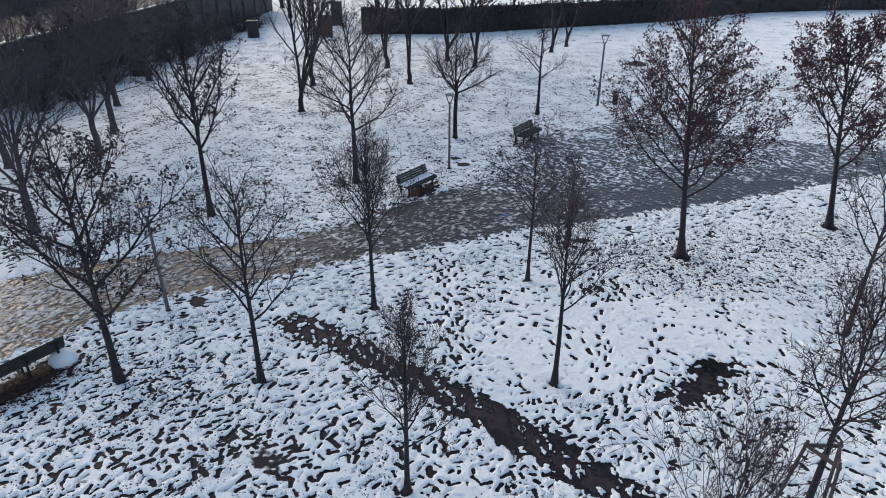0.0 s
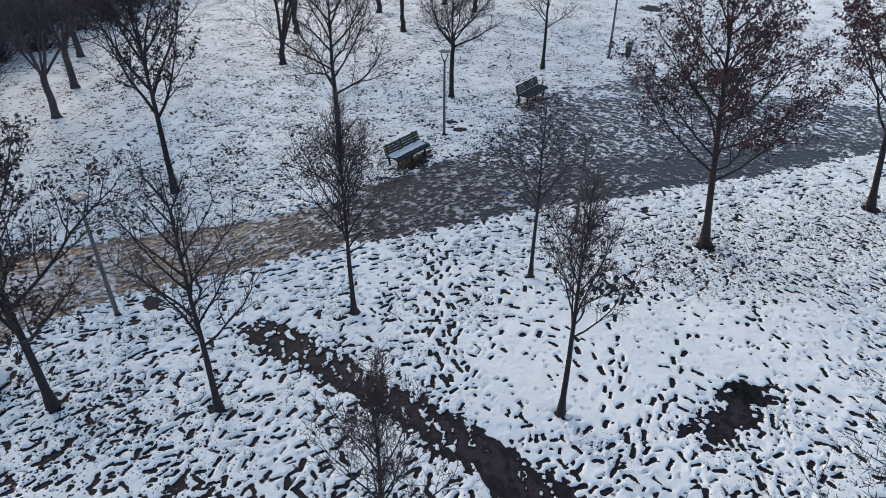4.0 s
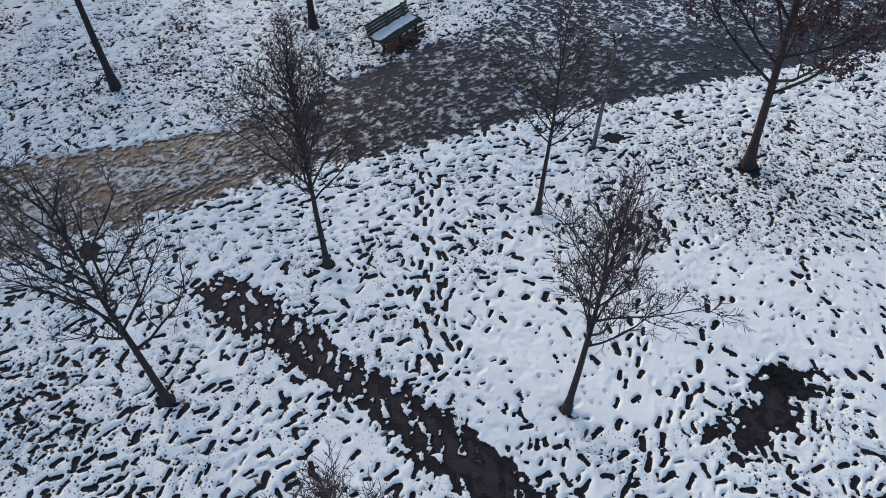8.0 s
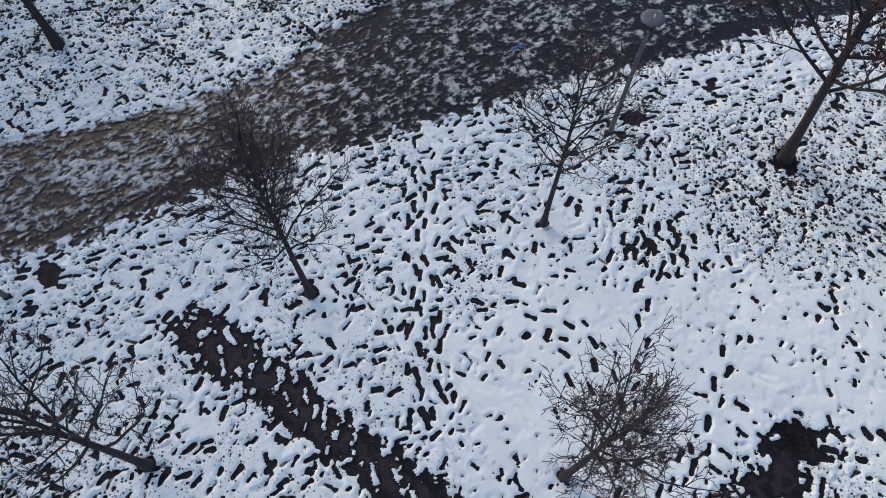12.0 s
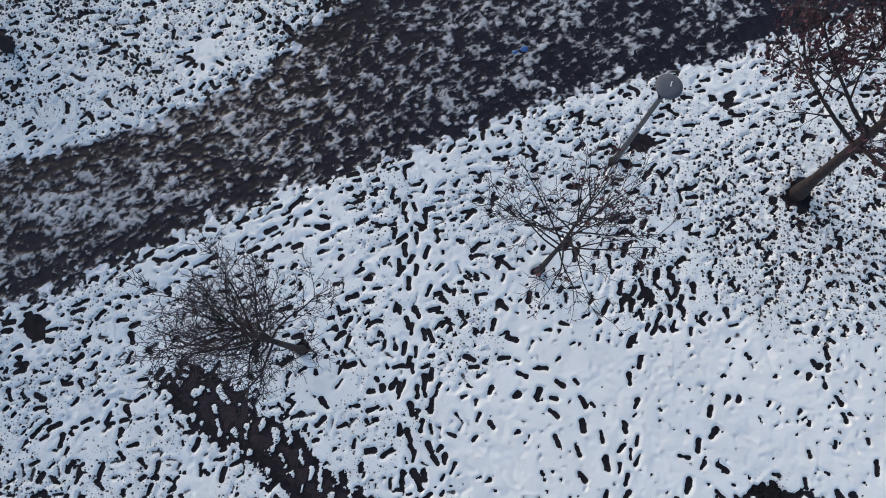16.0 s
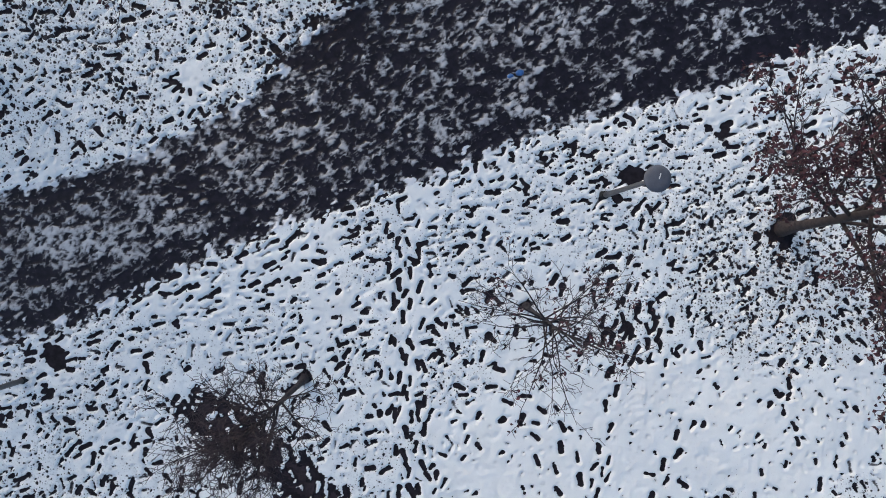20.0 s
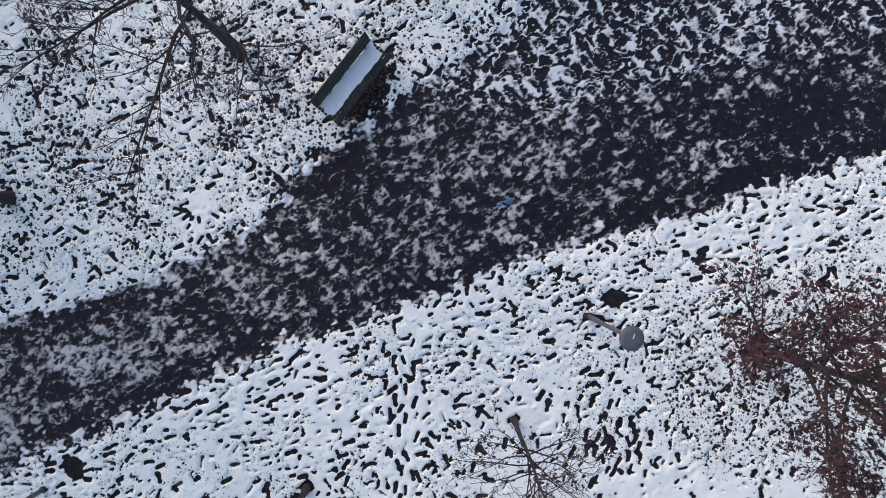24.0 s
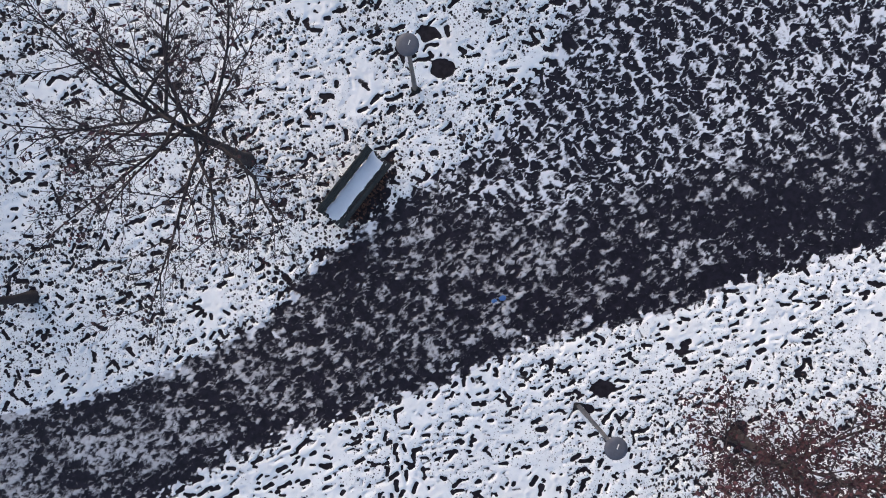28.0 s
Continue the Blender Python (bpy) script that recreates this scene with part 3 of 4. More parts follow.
# ---- trees ----
def tree(name, x, y, height, spread, seed, bare=0.35, limbs=12, lift=0.75, twigs=1.0, leaves=0, bark=BARK, girth=0.016, fork=1.0, leader=True, depth=4, limb_girth=0.36, wobble=0.0035, lean=(0, 0), leaf=(0.045, 0.085), foliage=LEAF, twig=TWIG, label="bare young park tree"):
    """A tapered trunk, limbs, twigs and withered leaves. bare: the share of the height below the crown; lift: how steeply limbs rise."""
    r = random.Random(seed)
    root = thing(name, x, y)
    tv, tf, cv, cf, ends = [], [], [], [], []
    base_r = height * girth
    top = height * (1.0 if leader else bare + 0.06)
    n = 10
    pts, radii = [], []
    wob = Vector((0, 0, 0))
    for i in range(n + 1):
        t = i / n
        wob += Vector((r.gauss(0, 1), r.gauss(0, 1), 0)) * wobble * height * t
        pts.append(Vector((lean[0] * t * top, lean[1] * t * top, t * top - 0.03)) + wob)
        flare = 1 + 0.6 * max(0, 1 - t * top / 0.25)
        radii.append(max(base_r * (1 - 0.93 * t if leader else 1 - 0.25 * t) * flare, 0.006))
    tube(tv, tf, pts, radii, 9)
    link("trunk", tv, tf, bark, root)

    def along(p, t):
        f = t * (len(p) - 1)
        i = min(int(f), len(p) - 2)
        return p[i].lerp(p[i + 1], f - i), (p[i + 1] - p[i]).normalized()

    def branch(start, d, length, rad, level, verts, faces):
        k = (5, 5, 4, 2, 1)[level]
        p, q = [start], d.copy()
        for i in range(k):
            q = (q + Vector((r.gauss(0, 0.13), r.gauss(0, 0.13), r.gauss(0.06 if level < 3 else 0.02, 0.1)))).normalized()
            p.append(p[-1] + q * (length / k))
        tube(verts, faces, p, [max(rad * (1 - 0.8 * i / k), 0.004) for i in range(k + 1)], 6 if level == 1 else 4 if level == 2 else 3)
        if level >= depth:
            ends.append(p)
            return
        count = int((3.0 + length * (3.0 if level == 1 else 4.0)) * twigs) if level < 3 else int(2.0 + 7 * length)
        for c in range(count):
            t = 0.22 + 0.76 * (c + r.random()) / count
            s, pd = along(p, t)
            axis = pd.orthogonal()
            axis.rotate(Matrix.Rotation(c * 2.4 + r.uniform(-0.6, 0.6), 3, pd))
            turn = r.uniform(0.5, 0.95)
            nd = (pd * math.cos(turn) + axis.normalized() * math.sin(turn) + Vector((0, 0, 0.22))).normalized()
            branch(s, nd, max(0.13, length * r.uniform(0.3, 0.5) * (1.15 - 0.55 * t)), rad * 0.5 * (1 - 0.5 * t) + 0.0015, level + 1, cv, cf)

    for i in range(limbs):
        t = (i + r.random() * 0.8) / limbs
        if leader:
            at = bare + (0.9 - bare) * t
            s, pd = along(pts, at)
            shape = math.sin(math.pi * min(1, (0.3 + 0.85 * t)) ** 0.9) if fork else 1 - 0.9 * t
            length = spread * (0.5 + 0.6 * shape if fork else 0.3 + 0.8 * shape) * r.uniform(0.85, 1.1) / max(0.55, math.cos(lift))
            steep = lift + 0.35 * t
        else:
            s, pd = along(pts, 0.8 + 0.2 * t)
            length = (height - top) * r.uniform(0.8, 1.05)
            steep = min(1.5, lift + r.uniform(-0.25, 0.45))
        turn = i * 2.4 + r.uniform(-0.35, 0.35)
        d = Vector((math.cos(turn) * math.cos(steep), math.sin(turn) * math.cos(steep), math.sin(steep)))
        lv, lf = [], []
        branch(s, d, length, base_r * (limb_girth if leader else max(0.45, limb_girth + 0.1)) * (1 - 0.4 * t), 1, lv, lf)
        link("limb", lv, lf, bark, root)
    link("crown", cv, cf, twig, root, "fine bare twigs")
    if leaves:
        lv, lf = [], []
        for i in range(leaves):
            p = r.choice(ends)
            if i % 7 == 0:
                cluster = p[-1]
            c = cluster + Vector((r.gauss(0, 0.065), r.gauss(0, 0.065), r.gauss(-0.02, 0.055)))
            u = Vector((r.gauss(0, 1), r.gauss(0, 1), r.gauss(0, 1))).normalized()
            w = u.orthogonal().normalized()
            w.rotate(Matrix.Rotation(r.uniform(0, 6), 3, u))
            s = r.uniform(*leaf)
            o = len(lv)
            fold = u.cross(w) * s * 0.3
            lv += [c - u * s, c + w * s * 0.6 + fold, c + u * s, c - w * s * 0.6 + fold]
            lf += [(o, o + 1, o + 2), (o, o + 2, o + 3)]
        link("leaves", lv, lf, foliage, root, "withered red-brown leaves", smooth=False)
    return tagged(root, label, "tree")


tree("tree", -2.25, -7.68, 5.3, 1.1, 1, 0.36, 26, 0.92, 1.05, limb_girth=0.34, girth=0.013, label="bare young tree with dense upright twigs")
tree("tree", 2.84, -10.26, 5.5, 1.0, 2, 0.38, 22, 0.9, 1.0, leaves=160, leaf=(0.02, 0.04), limb_girth=0.32, girth=0.0125, label="bare young tree with an oval crown")
tree("tree", -0.04, -13.99, 4.4, 0.8, 3, 0.26, 22, 0.95, 1.1, limb_girth=0.3, girth=0.014, label="slender bare young tree beside the mud track")
tree("tree", -4.2, -11.2, 5.6, 1.3, 4, 0.3, 18, 0.75, 0.85, limb_girth=0.42, girth=0.013, label="bare young tree with a loose crown")
tree("tree", 2.05, -5.44, 5.2, 1.4, 5, 0.38, 28, 0.58, 0.6, leaves=300, leaf=(0.024, 0.045), bark=BARK, limb_girth=0.3, girth=0.0115, label="thin bare tree with radiating limbs and few leaves")
tree("tree", -7.62, -11.68, 6.0, 2.35, 6, 0.28, 15, 0.62, 0.85, leaves=2800, leaf=(0.028, 0.06), foliage=DARK_LEAF, girth=0.0165, limb_girth=0.5, label="dark tree with a few withered leaves")
tree("tree", -9.75, -2.38, 6.8, 1.9, 7, 0.36, 14, 0.9, 0.8, leaves=2400, leaf=(0.03, 0.064), foliage=DARK_LEAF, girth=0.016, limb_girth=0.5, label="bare tree on the snowy lawn")
tree("tree", -5.27, 1.6, 6.8, 2.75, 8, 0.33, 19, 0.5, 0.85, leaves=700, leaf=(0.028, 0.05), girth=0.0165, limb_girth=0.38, wobble=0.005, label="bare spreading tree beside a park bench")
tree("oak_tree", 7.05, -3.0, 8.4, 2.75, 9, 0.24, 30, 0.56, 0.8, leaves=8500, leaf=(0.028, 0.057), girth=0.0132, limb_girth=0.36, bark=OAK_BARK, fork=0, wobble=0.001, lean=(-0.11, 0.03), label="oak tree holding many withered red-brown leaves")
tree("oak_tree", 12.75, 0.05, 7.2, 2.2, 10, 0.3, 16, 0.7, 0.8, leaves=7000, leaf=(0.03, 0.064), girth=0.015, limb_girth=0.42, wobble=0.002, lean=(-0.16, 0), label="young oak with withered leaves")
tree("tree", -1.95, 8.12, 5.6, 2.2, 11, 0.45, 10, 0.75, 1.1, leader=False, girth=0.02, label="bare tree forking low into upright limbs")
tree("tree", 2.05, 13.0, 5.8, 1.6, 12, 0.32, 12, 0.55, 0.9, girth=0.016, label="bare tree behind a bench")
for x, y, h, stems, tilt, sd in [(-11.1, 11.5, 11.0, 4, 1.22, 21), (-12.4, 17.4, 12.0, 3, 1.25, 22), (-6.3, 18.8, 11.0, 3, 1.25, 23), (-8.8, 23.2, 12.0, 3, 1.2, 24), (-2.65, 24.6, 11.0, 4, 1.2, 25),
                                 (-4.9, 26.3, 12, 3, 1.3, 26), (2.84, 30.8, 11, 3, 1.3, 27), (4.1, 33.5, 10, 2, 1.3, 28)]:
    tree("tree", x, y, h, 2.5, sd, 0.03, stems, tilt, 0.6, leader=False, girth=0.015, depth=3, limb_girth=0.6, label="tall bare tree forking at the ground into stems")
for x, y, h, s, sd in [(-17.8, 3.0, 8.5, 3, 31), (-15.2, -4.7, 8.5, 3, 32), (-20.8, 1.0, 9.5, 3.2, 33), (-19.3, 6.5, 9, 3, 34), (-22, 11, 9, 3, 35), (-23.5, 17, 9, 3, 36), (-26, 5.5, 10.5, 3, 37)]:
    tree("tree", x, y, h, s, sd, 0.16, 6, 0.95, 0.95, leaves=300, leaf=(0.05, 0.1), foliage=DARK_LEAF, twig=THICKET, bark=THICKET, girth=0.019, leader=False, depth=3, label="dark bare tree of the thicket")
for x, y, h, sd in [(-13.0, 47, 10, 72), (-10, 44.5, 9, 73), (-5.5, 50, 10, 74), (-1, 47.5, 9, 75), (4, 53, 10, 76), (11, 58, 9, 77), (-24, 45, 11, 78), (-20.5, 49, 11, 79), (-27.5, 52, 12, 80), (-16.5, 53, 11, 70)]:
    tree("tree", x, y, h, 2.6, sd, 0.15, 6, 1.0, 0.9, girth=0.02, leader=False, depth=3, label="bare tree rising behind the hedge")
tree("tree", 31.5, 52, 9.0, 2.0, 44, 0.4, 10, 0.9, 0.8, girth=0.012, bark=BARK_GREY, depth=3, label="slim pale bare tree before the hedge")
tree("tree", 10.68, -6.98, 5.5, 1.4, 41, 0.4, 16, 0.75, 0.9, girth=0.013, bark=BARK_GREY, label="young bare tree on the lawn")
tree("tree", 7.42, -13.55, 5.4, 1.25, 42, 0.4, 20, 0.7, 1.1, girth=0.014, limb_girth=0.32, label="young bare tree held by a timber tripod")
tree("tree", 5.3, -15.55, 3.7, 1.3, 43, 0.16, 26, 1.0, 0.6, girth=0.014, limb_girth=0.26, label="small bare tree with bushy twigs")


# ---- benches ----
def bench(x, y, turn, label):
    """A slatted park bench on iron frames; the seat faces local -y."""
    root = thing("park_bench", x, y, 0.0, turn)
    for sx in (-0.74, 0.0, 0.74):
        frame_ob = part("side_frame", box(0.05, 0.5, 0.045, pose(sx, -0.03, 0.395), 0.01), IRON, root)
        part("leg", box(0.05, 0.06, 0.39, pose(sx, -0.24, 0.19, 5), 0.01), IRON, frame_ob)
        part("leg", box(0.05, 0.06, 0.4, pose(sx, 0.19, 0.19, -7), 0.01), IRON, frame_ob)
        part("back_post", box(0.045, 0.045, 0.46, pose(sx, 0.275, 0.58, -16), 0.01), IRON, frame_ob)
        part("foot", box(0.06, 0.12, 0.03, pose(sx, -0.25, 0.012), 0.008), IRON, frame_ob)
    for y0, z0, tilt in ((-0.335, 0.375, 62), (-0.3, 0.418, 24), (-0.215, 0.432, 4), (-0.125, 0.432, 0), (-0.035, 0.43, -2), (0.055, 0.427, -3), (0.14, 0.424, -4)):
        part("seat_slat", box(1.86, 0.074, 0.034, pose(0, y0, z0, tilt), 0.008), WOOD, root)
    for i in range(4):
        part("back_slat", box(1.86, 0.03, 0.078, pose(0, 0.195 + i * 0.027, 0.5 + i * 0.088, -16), 0.008), WOOD, root)
    return tagged(root, label, "bench", "park benches")


bench(-2.66, 1.32, 60.9, "dark slatted park bench with snow on its seat")
bench(1.6, 8.45, 62, "dark slatted park bench beside the wide path")
bench(-9.95, -11.85, 63 + 180, "dark slatted park bench over brown leaves")
bench(10.6, 11.6, 20 + 0, "dark slatted park bench beyond the path")


# ---- lamps, bin ----
def street_lamp(x, y, label, turn=0, size=0.95):
    root = thing("street_lamp", x, y, 0, turn)
    root.scale = (size, size, size)
    part("base_plate", lathe([(0.13, 0), (0.13, 0.02), (0.08, 0.05), (0.07, 0.09)], 16), IRON, root)
    part("pole", lathe([(0.06, 0), (0.057, 1.0), (0.05, 1.02), (0.042, 3.1), (0.045, 3.14)], 14), POLE, root)
    for s in (-1, 1):
        v, f = [], []
        tube(v, f, [Vector((s * a, 0, z)) for a, z in ((0.015, 3.04), (0.05, 3.14), (0.115, 3.3), (0.15, 3.475))], [0.022, 0.02, 0.018, 0.016], 8)
        link("arm", v, f, IRON, root)
    part("lens", lathe([(0.08, 3.462), (0.11, 3.466), (0.12, 3.478)], 20), GLASS, root, "pale lamp diffuser")
    part("head", lathe([(0.18, 3.472), (0.222, 3.476), (0.23, 3.484), (0.225, 3.492), (0.13, 3.503), (0.02, 3.506)], 32), HEAD, root, "round grey lamp head")
    part("hatch", box(0.1, 0.018, 0.008, pose(0.04, 0.03, 3.506, 0, 0, 60), 0.002), GLASS, root)
    return tagged(root, label, "street lamp", "street lamps")


street_lamp(3.3, -2.9, "grey park lamp with a round flat head", 20)
street_lamp(-1.66, 3.85, "grey park lamp near a bench", 20)
street_lamp(-8.02, -8.65, "grey park lamp at the path's edge", 20)
street_lamp(5.5, 15.4, "grey park lamp beside a litter bin", 0, 1.14)


# ---- background ----
def hedge(points, height, label):
    """A clipped hedge: a ragged dark core wrapped in small leaves."""
    r = random.Random(5)
    lv, lf = [], []
    for (x0, y0), (x1, y1) in zip(points, points[1:]):
        length = math.hypot(x1 - x0, y1 - y0)
        ax, ay = (x1 - x0) / length, (y1 - y0) / length
        n = int(length * 2)
        o = len(lv)
        for i in range(n + 1):
            t = i / n
            for side, z in ((-0.45, 0.0), (-0.5, height * 0.55), (-0.25, height * (0.86 + 0.07 * r.random())), (0.25, height * (0.86 + 0.07 * r.random())), (0.5, 0.0)):
                side *= r.uniform(0.8, 1.2)
                lv.append((x0 + (x1 - x0) * t - ay * side, y0 + (y1 - y0) * t + ax * side, z))
        for i in range(n):
            for k in range(4):
                a = o + i * 5 + k
                lf.append((a, a + 5, a + 6, a + 1))
        for i in range(int(length * 60)):
            t = r.random()
            top = r.random() < 0.35
            side = r.uniform(-0.45, 0.45) if top else -0.5 + r.gauss(0, 0.12)
            z = height * (0.9 + r.gauss(0, 0.06)) if top else height * r.random() * 0.95
            c = Vector((x0 + (x1 - x0) * t - ay * side, y0 + (y1 - y0) * t + ax * side, z))
            u = Vector((r.gauss(0, 1), r.gauss(0, 1), r.gauss(0, 1))).normalized()
            w = u.orthogonal().normalized()
            s = r.uniform(0.06, 0.2)
            o = len(lv)
            lv += [tuple(c - u * s), tuple(c + w * s * 0.7), tuple(c + u * s), tuple(c - w * s * 0.7)]
            lf += [(o, o + 1, o + 2, o + 3)]
    return tagged(link("hedge", lv, lf, HEDGE, smooth=False), label, "hedge", kind="stuff")


def shrub(x, y, size, seed):
    """A low tangle of bare stems from one root."""
    r = random.Random(seed)
    root = thing("shrub", x, y)
    v, f = [], []
    for i in range(90):
        a, up = r.uniform(0, 6.28), r.uniform(0.5, 1.4)
        d = Vector((math.cos(a) * math.cos(up), math.sin(a) * math.cos(up), math.sin(up)))
        p = [Vector((r.gauss(0, 0.25), r.gauss(0, 0.25), 0))]
        for k in range(4):
            d = (d + Vector((r.gauss(0, 0.25), r.gauss(0, 0.25), r.gauss(-0.05, 0.2)))).normalized()
            p.append(p[-1] + d * size * r.uniform(0.2, 0.36))
            if k > 0:
                e = (d + Vector((r.gauss(0, 0.7), r.gauss(0, 0.7), r.gauss(0, 0.4)))).normalized()
                tube(v, f, [p[-1], p[-1] + e * size * 0.2, p[-1] + e * size * 0.35 + Vector((0, 0, 0.05))], [0.012, 0.009, 0.006], 3)
        tube(v, f, p, [0.025, 0.02, 0.016, 0.012, 0.008], 4)
    link("crown", v, f, THICKET, root)
    return tagged(root, "dark bare shrub tangled before a wall", "shrub")


for i in range(14):
    shrub(-25.6 + 0.9 * math.sin(i * 2.1), 9.5 + i * 2.2, 1.5 + 0.5 * math.sin(i * 1.7), 60 + i)

hedge([(-14.2, 37.0), (-6.8, 38.2), (-2.1, 40.5), (4.2, 43.9), (14.5, 49.2), (22.9, 56.3), (32.4, 60.2), (41, 62.6), (90, 70)], 2.5, "dark evergreen hedge closing the park")

shed = thing("garage_row", -28, 27)
part("wall", box(0.3, 46, 3.2, pose(0, 0, 1.6), 0.02), WALL, shed)
part("end_wall", box(6, 0.3, 3.2, pose(-3.2, -22.8, 1.6), 0.02), WALL, shed)
part("roof", box(7, 47, 0.25, pose(-3.0, 0, 3.33), 0.03), ROOF, shed)
for i in range(17):
    part("roof_snow", box(0.28 + 0.12 * math.sin(i * 2.3), 2.45 + 0.3 * math.sin(i * 4.1), 0.07, pose(0.22, -22.2 + i * 2.77, 3.485), 0.025), SNOW_PLAIN, shed, "thin snow along the roof's edge")
for i in range(16):
    part("pier", box(0.2, 0.35, 3.1, pose(0.25, -21 + i * 2.8, 1.55), 0.02), WALL, shed)
tagged(shed, "long low dark garage building with a flat roof", "building")

# a made-up block and filler trees hide the bright far snow behind the garages
block = thing("backdrop_block", -47, 10)
part("wall", box(9, 110, 6, pose(0, 0, 3), 0.05), WALL, block)
part("roof", box(9.6, 110.6, 0.4, pose(0, 0, 6.15), 0.05), ROOF, block)
tagged(block, "plain dark block added as a backdrop behind bare trees", "building")
for x, y, h, sd in [(-33, -6, 6.5, 81), (-34, 1, 7, 82), (-36, 8, 7, 83), (-37.5, 15, 6.5, 84), (-37, 23, 7, 85), (-38, 32, 6.5, 86), (-29.5, -8, 7, 87), (-27, -2, 7, 88)]:
    tree("tree", x, y, h, 3, sd, 0.14, 6, 0.95, 0.9, twig=THICKET, bark=THICKET, girth=0.02, leader=False, depth=3, label="bare tree crowding behind the garages")


# ---- snow on the bench, litter, bin, stakes, cabinets ----
def lump_sheet(name, x, y, z, turn, length, width, height, seed, mat, label, category):
    """A soft uneven pad lying on a thing, thinning out to a ragged rim, with thawed holes."""
    nx, ny = 90, 22
    verts, faces = [], []
    for j in range(ny + 1):
        for i in range(nx + 1):
            u, v = (i / nx - 0.5) * length, (j / ny - 0.5) * width
            rough = noise.noise((u * 5, v * 5, seed)) * 0.6 + noise.noise((u * 14, v * 14, seed + 3.3)) * 0.4
            edge = min(1, (length / 2 - abs(u)) / 0.12, (width / 2 - abs(v)) / 0.07)
            verts.append((u, v, height * min(1.0, edge + 0.45 * rough) - 0.35 * height + 0.3 * height * rough))
    for j in range(ny):
        for i in range(nx):
            o = j * (nx + 1) + i
            quad = (o, o + 1, o + nx + 2, o + nx + 1)
            if max(verts[k][2] for k in quad) > 0:
                faces.append(quad)
    ob = link(name, verts, faces, mat)
    ob.matrix_basis = pose(x, y, z, 0, 0, turn)
    return tagged(ob, label, category)


lump_sheet("bench_snow", -2.64, 1.31, 0.445, 60.9, 1.84, 0.42, 0.045, 3, SNOW_PLAIN, "thin white snow lying on a bench seat", "snow")


heap = lathe([(0.32, 0), (0.33, 0.08), (0.3, 0.2), (0.22, 0.31), (0.1, 0.37), (0.01, 0.385)], 22)
for v in heap.verts:
    v.co += noise.noise_vector(v.co * 6.0) * 0.06
heap_ob = part("snow_lump", heap, SNOW_PLAIN)
heap_ob.matrix_basis = pose(-9.42, -11.2, 0.0, 0, 0, 25)
tagged(heap_ob, "rounded lump of white snow beside a bench", "snow")


def tussock(x, y, radius, count, seed):
    """Dark grass blades standing out of the mud, thinning towards the rim."""
    r = random.Random(seed)
    v, f = [], []
    for i in range(count):
        a, d = r.uniform(0, 6.283), abs(r.gauss(0, 0.5)) * radius
        base, way = Vector((d * math.cos(a), 1.5 * d * math.sin(a), 0.0)), r.uniform(0, 6.283)
        out, tall = Vector((math.cos(way), math.sin(way), 0)), r.uniform(0.02, 0.065)
        side = Vector((-out.y, out.x, 0)) * 0.007
        tip = base + out * tall * r.uniform(0.3, 1.2) + Vector((0, 0, tall))
        mid = base + out * tall * 0.2 + Vector((0, 0, tall * 0.6))
        o = len(v)
        v += [base - side, base + side, mid + side * 0.8, mid - side * 0.8, tip]
        f += [(o, o + 1, o + 2, o + 3), (o + 3, o + 2, o + 4)]
    ob = link("dark_grass", v, f, GRASS, smooth=False)
    ob.matrix_basis = pose(x, y, 0.008)
    return tagged(ob, "dark wet grass at a thawed patch", "grass", kind="stuff")


tussock(6.78, -8.95, 0.45, 1800, 8)


def litter(name, x, y, turn, length, width, count, mat, label, seed):
    r = random.Random(seed)
    lv, lf = [], []
    for i in range(count):
        a, c2 = r.gauss(0, 0.42) * length, r.gauss(0, 0.4) * width
        c = Vector((a, c2, 0.05 + r.random() * 0.03))
        u = Vector((r.gauss(0, 1), r.gauss(0, 1), r.gauss(0, 0.3))).normalized()
        w = u.cross(Vector((r.gauss(0, 0.3), r.gauss(0, 0.3), 1))).normalized()
        s = r.uniform(0.025, 0.05)
        o = len(lv)
        lv += [c - u * s, c + w * s * 0.6, c + u * s, c - w * s * 0.6]
        lf.append((o, o + 1, o + 2, o + 3))
    ob = link(name, lv, lf, mat, smooth=False)
    ob.matrix_basis = pose(x, y, 0, 0, 0, turn)
    return tagged(ob, label, "leaves", kind="stuff")


litter("fallen_leaves", -9.75, -12.3, 63, 1.7, 0.8, 1500, LITTER, "brown fallen leaves heaped under a bench", 1)
# these and the next leaves also darken the ground for the benches' shade
litter("fallen_leaves", -2.4, 1.15, 60, 1.1, 0.35, 260, LITTER, "brown leaves and soil beneath a bench", 4)
litter("fallen_leaves", 1.85, 8.2, 50, 1.1, 0.35, 260, LITTER, "brown leaves under a bench", 5)
litter("fallen_leaves", 7.6, -3.7, 0, 3.0, 2.6, 500, LITTER, "withered oak leaves scattered on the snow", 2)
litter("fallen_leaves", -5.0, 1.3, 30, 3.0, 2.2, 350, LITTER, "withered leaves scattered on snow beneath a tree", 3)

bag = thing("plastic_bag", 1.07, -0.74, 0.02, 20)
for dx, dy, sx, sy in ((-0.12, 0.0, 0.14, 0.1), (0.09, 0.03, 0.18, 0.13)):
    bm = lathe([(0.5, 0), (0.48, 0.12), (0.3, 0.25), (0.05, 0.3)], 9, pose(dx, dy, 0) @ Matrix.Diagonal((sx, sy, 0.12, 1)))
    for v in bm.verts:
        v.co += noise.noise_vector(v.co * 17) * 0.02
    part("crumple", bm, BLUE, bag)
tagged(bag, "crumpled blue plastic bag on the wet path", "litter")

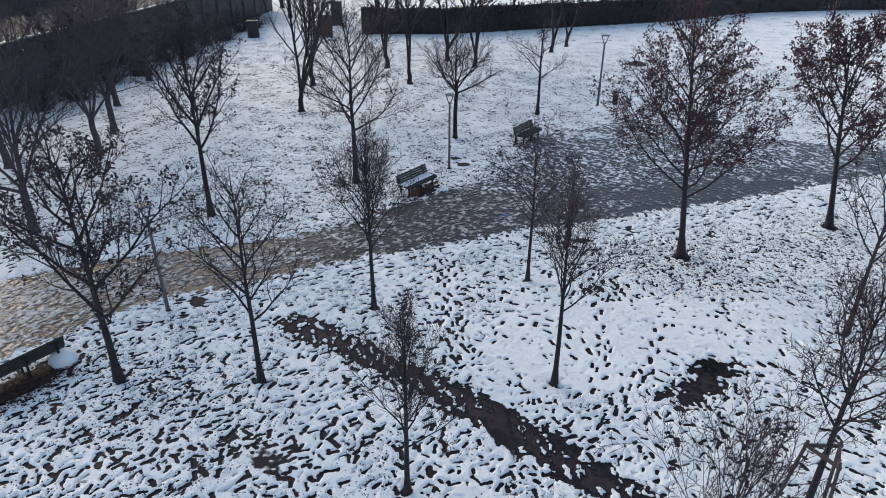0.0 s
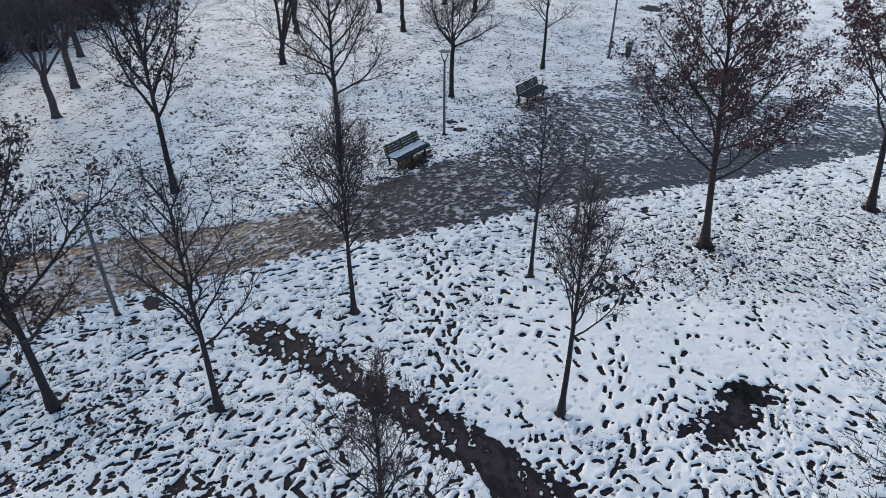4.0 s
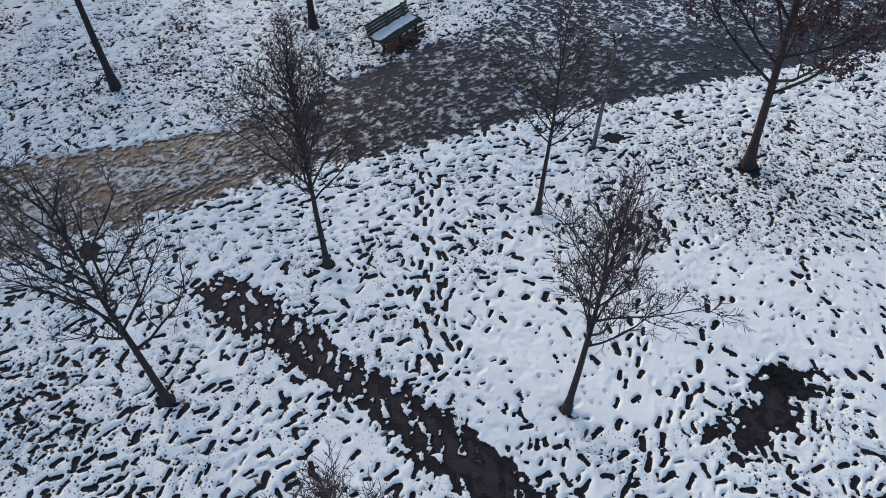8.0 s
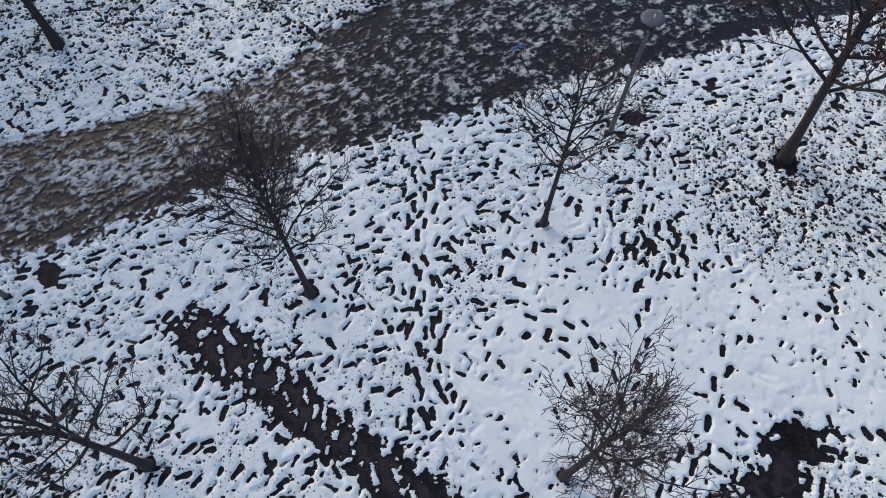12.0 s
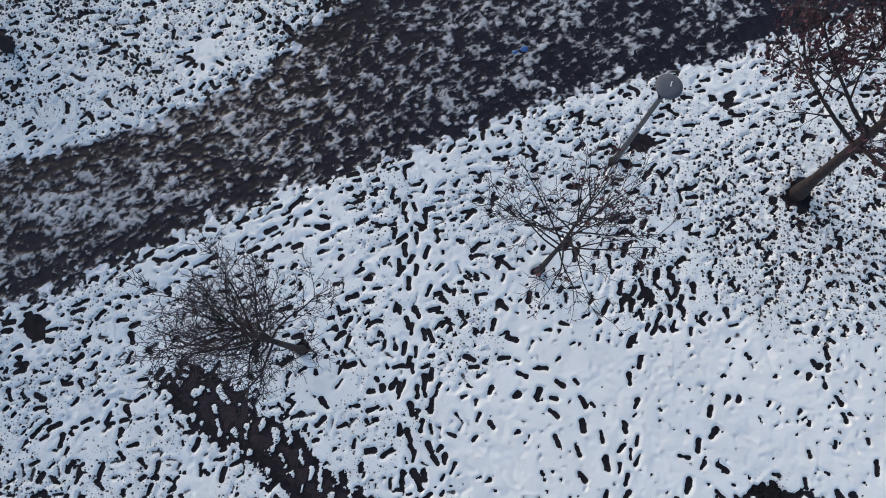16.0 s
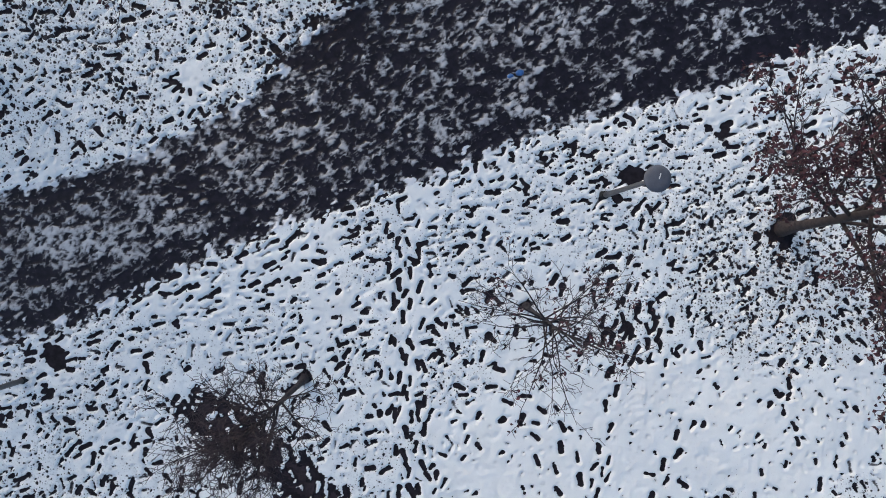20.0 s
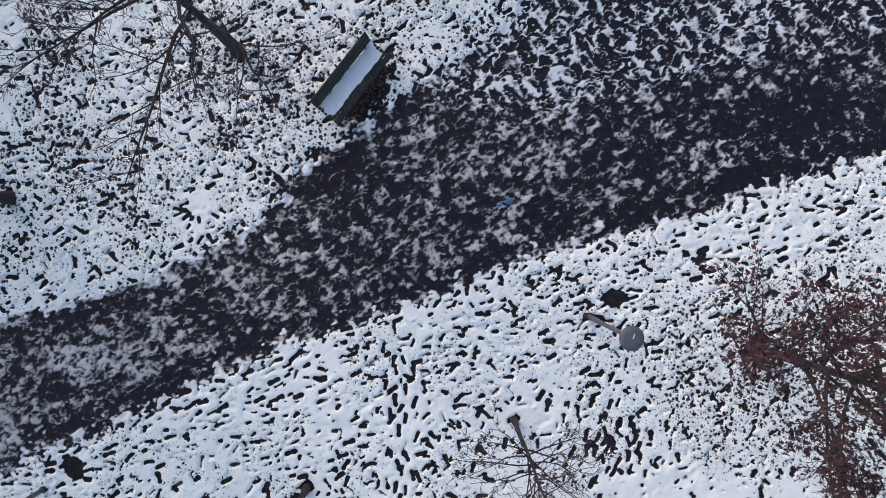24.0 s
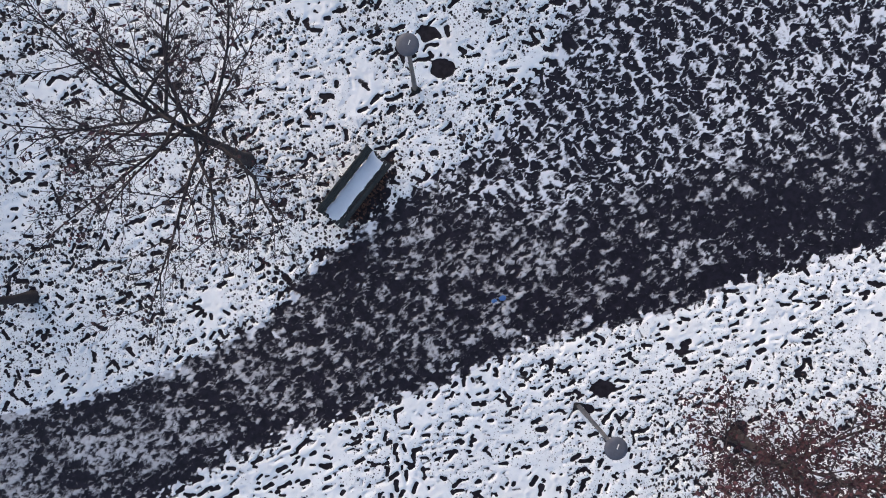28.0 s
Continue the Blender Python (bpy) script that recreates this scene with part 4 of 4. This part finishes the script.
bin_ob = thing("litter_bin", 6.4, 14.9)
part("post", lathe([(0.03, 0), (0.03, 1.0)], 10, pose(0, 0.16, 0)), IRON, bin_ob)
part("bucket", lathe([(0.13, 0.28), (0.15, 0.3), (0.165, 0.82), (0.175, 0.84), (0.155, 0.845)], 18), BIN, bin_ob)
part("lid", lathe([(0.18, 0.95), (0.185, 0.97), (0.16, 1.01), (0.04, 1.03)], 18), BIN, bin_ob)
for sx in (-0.14, 0.14):
    part("bracket", box(0.03, 0.02, 0.18, pose(sx, 0, 0.895), 0.004), IRON, bin_ob)
tagged(bin_ob, "dark green litter bin with a rain lid", "litter bin")


def tripod(x, y, turn):
    """Three stakes joined by rails round a young trunk."""
    root = thing("tree_stakes", x, y, 0, turn)
    feet = [(0.55 * math.cos(a), 0.55 * math.sin(a)) for a in (0.3, 2.4, 4.5)]
    tops = [(0.34 * math.cos(a), 0.34 * math.sin(a)) for a in (0.3, 2.4, 4.5)]
    for (fx, fy), (tx, ty) in zip(feet, tops):
        v, f = [], []
        tube(v, f, [Vector((fx, fy, -0.02)), Vector(((fx + tx) / 2, (fy + ty) / 2, 0.9)), Vector((tx, ty, 1.85))], [0.034, 0.032, 0.03], 9)
        link("stake", v, f, STAKE, root)
    for i in range(3):
        (ax, ay), (bx, by) = tops[i], tops[(i + 1) % 3]
        d = Vector((bx - ax, by - ay, 0))
        part("rail", box(d.length + 0.1, 0.04, 0.07, pose((ax + bx) / 2, (ay + by) / 2, 1.74, 0, 0, math.degrees(math.atan2(d.y, d.x))), 0.008), STAKE, root)
    return tagged(root, "weathered timber tripod supporting a young tree", "tree stakes")


tripod(7.45, -13.55, 20)

for x, y, w, h, label in ((-23.2, 33.6, 0.95, 1.45, "dark metal cabinet standing on snow"), (-16.8, 34.6, 1.0, 1.9, "dark brown cabinet behind trees"), (-17.85, 41.3, 1.05, 2.2, "dark cabinet near the hedge")):
    c = thing("utility_cabinet", x, y, 0, 20)
    part("plinth", box(w * 1.04, 0.7, 0.12, pose(0, 0, 0.06)), CABINET, c)
    part("body", box(w, 0.65, h - 0.2, pose(0, 0, 0.12 + (h - 0.2) / 2), 0.02), CABINET, c)
    for s in (-1, 1):
        d = part("door", box(w * 0.46, 0.03, h - 0.34, pose(s * w * 0.24, -0.335, 0.12 + (h - 0.2) / 2), 0.008), CABINET, c)
        part("handle", box(0.03, 0.03, 0.14, pose(s * 0.06, -0.362, h * 0.55), 0.006), IRON, d)
    part("lid", box(w * 1.08, 0.76, 0.08, pose(0, 0, h - 0.04), 0.02), CABINET, c)
    tagged(c, label, "cabinet")
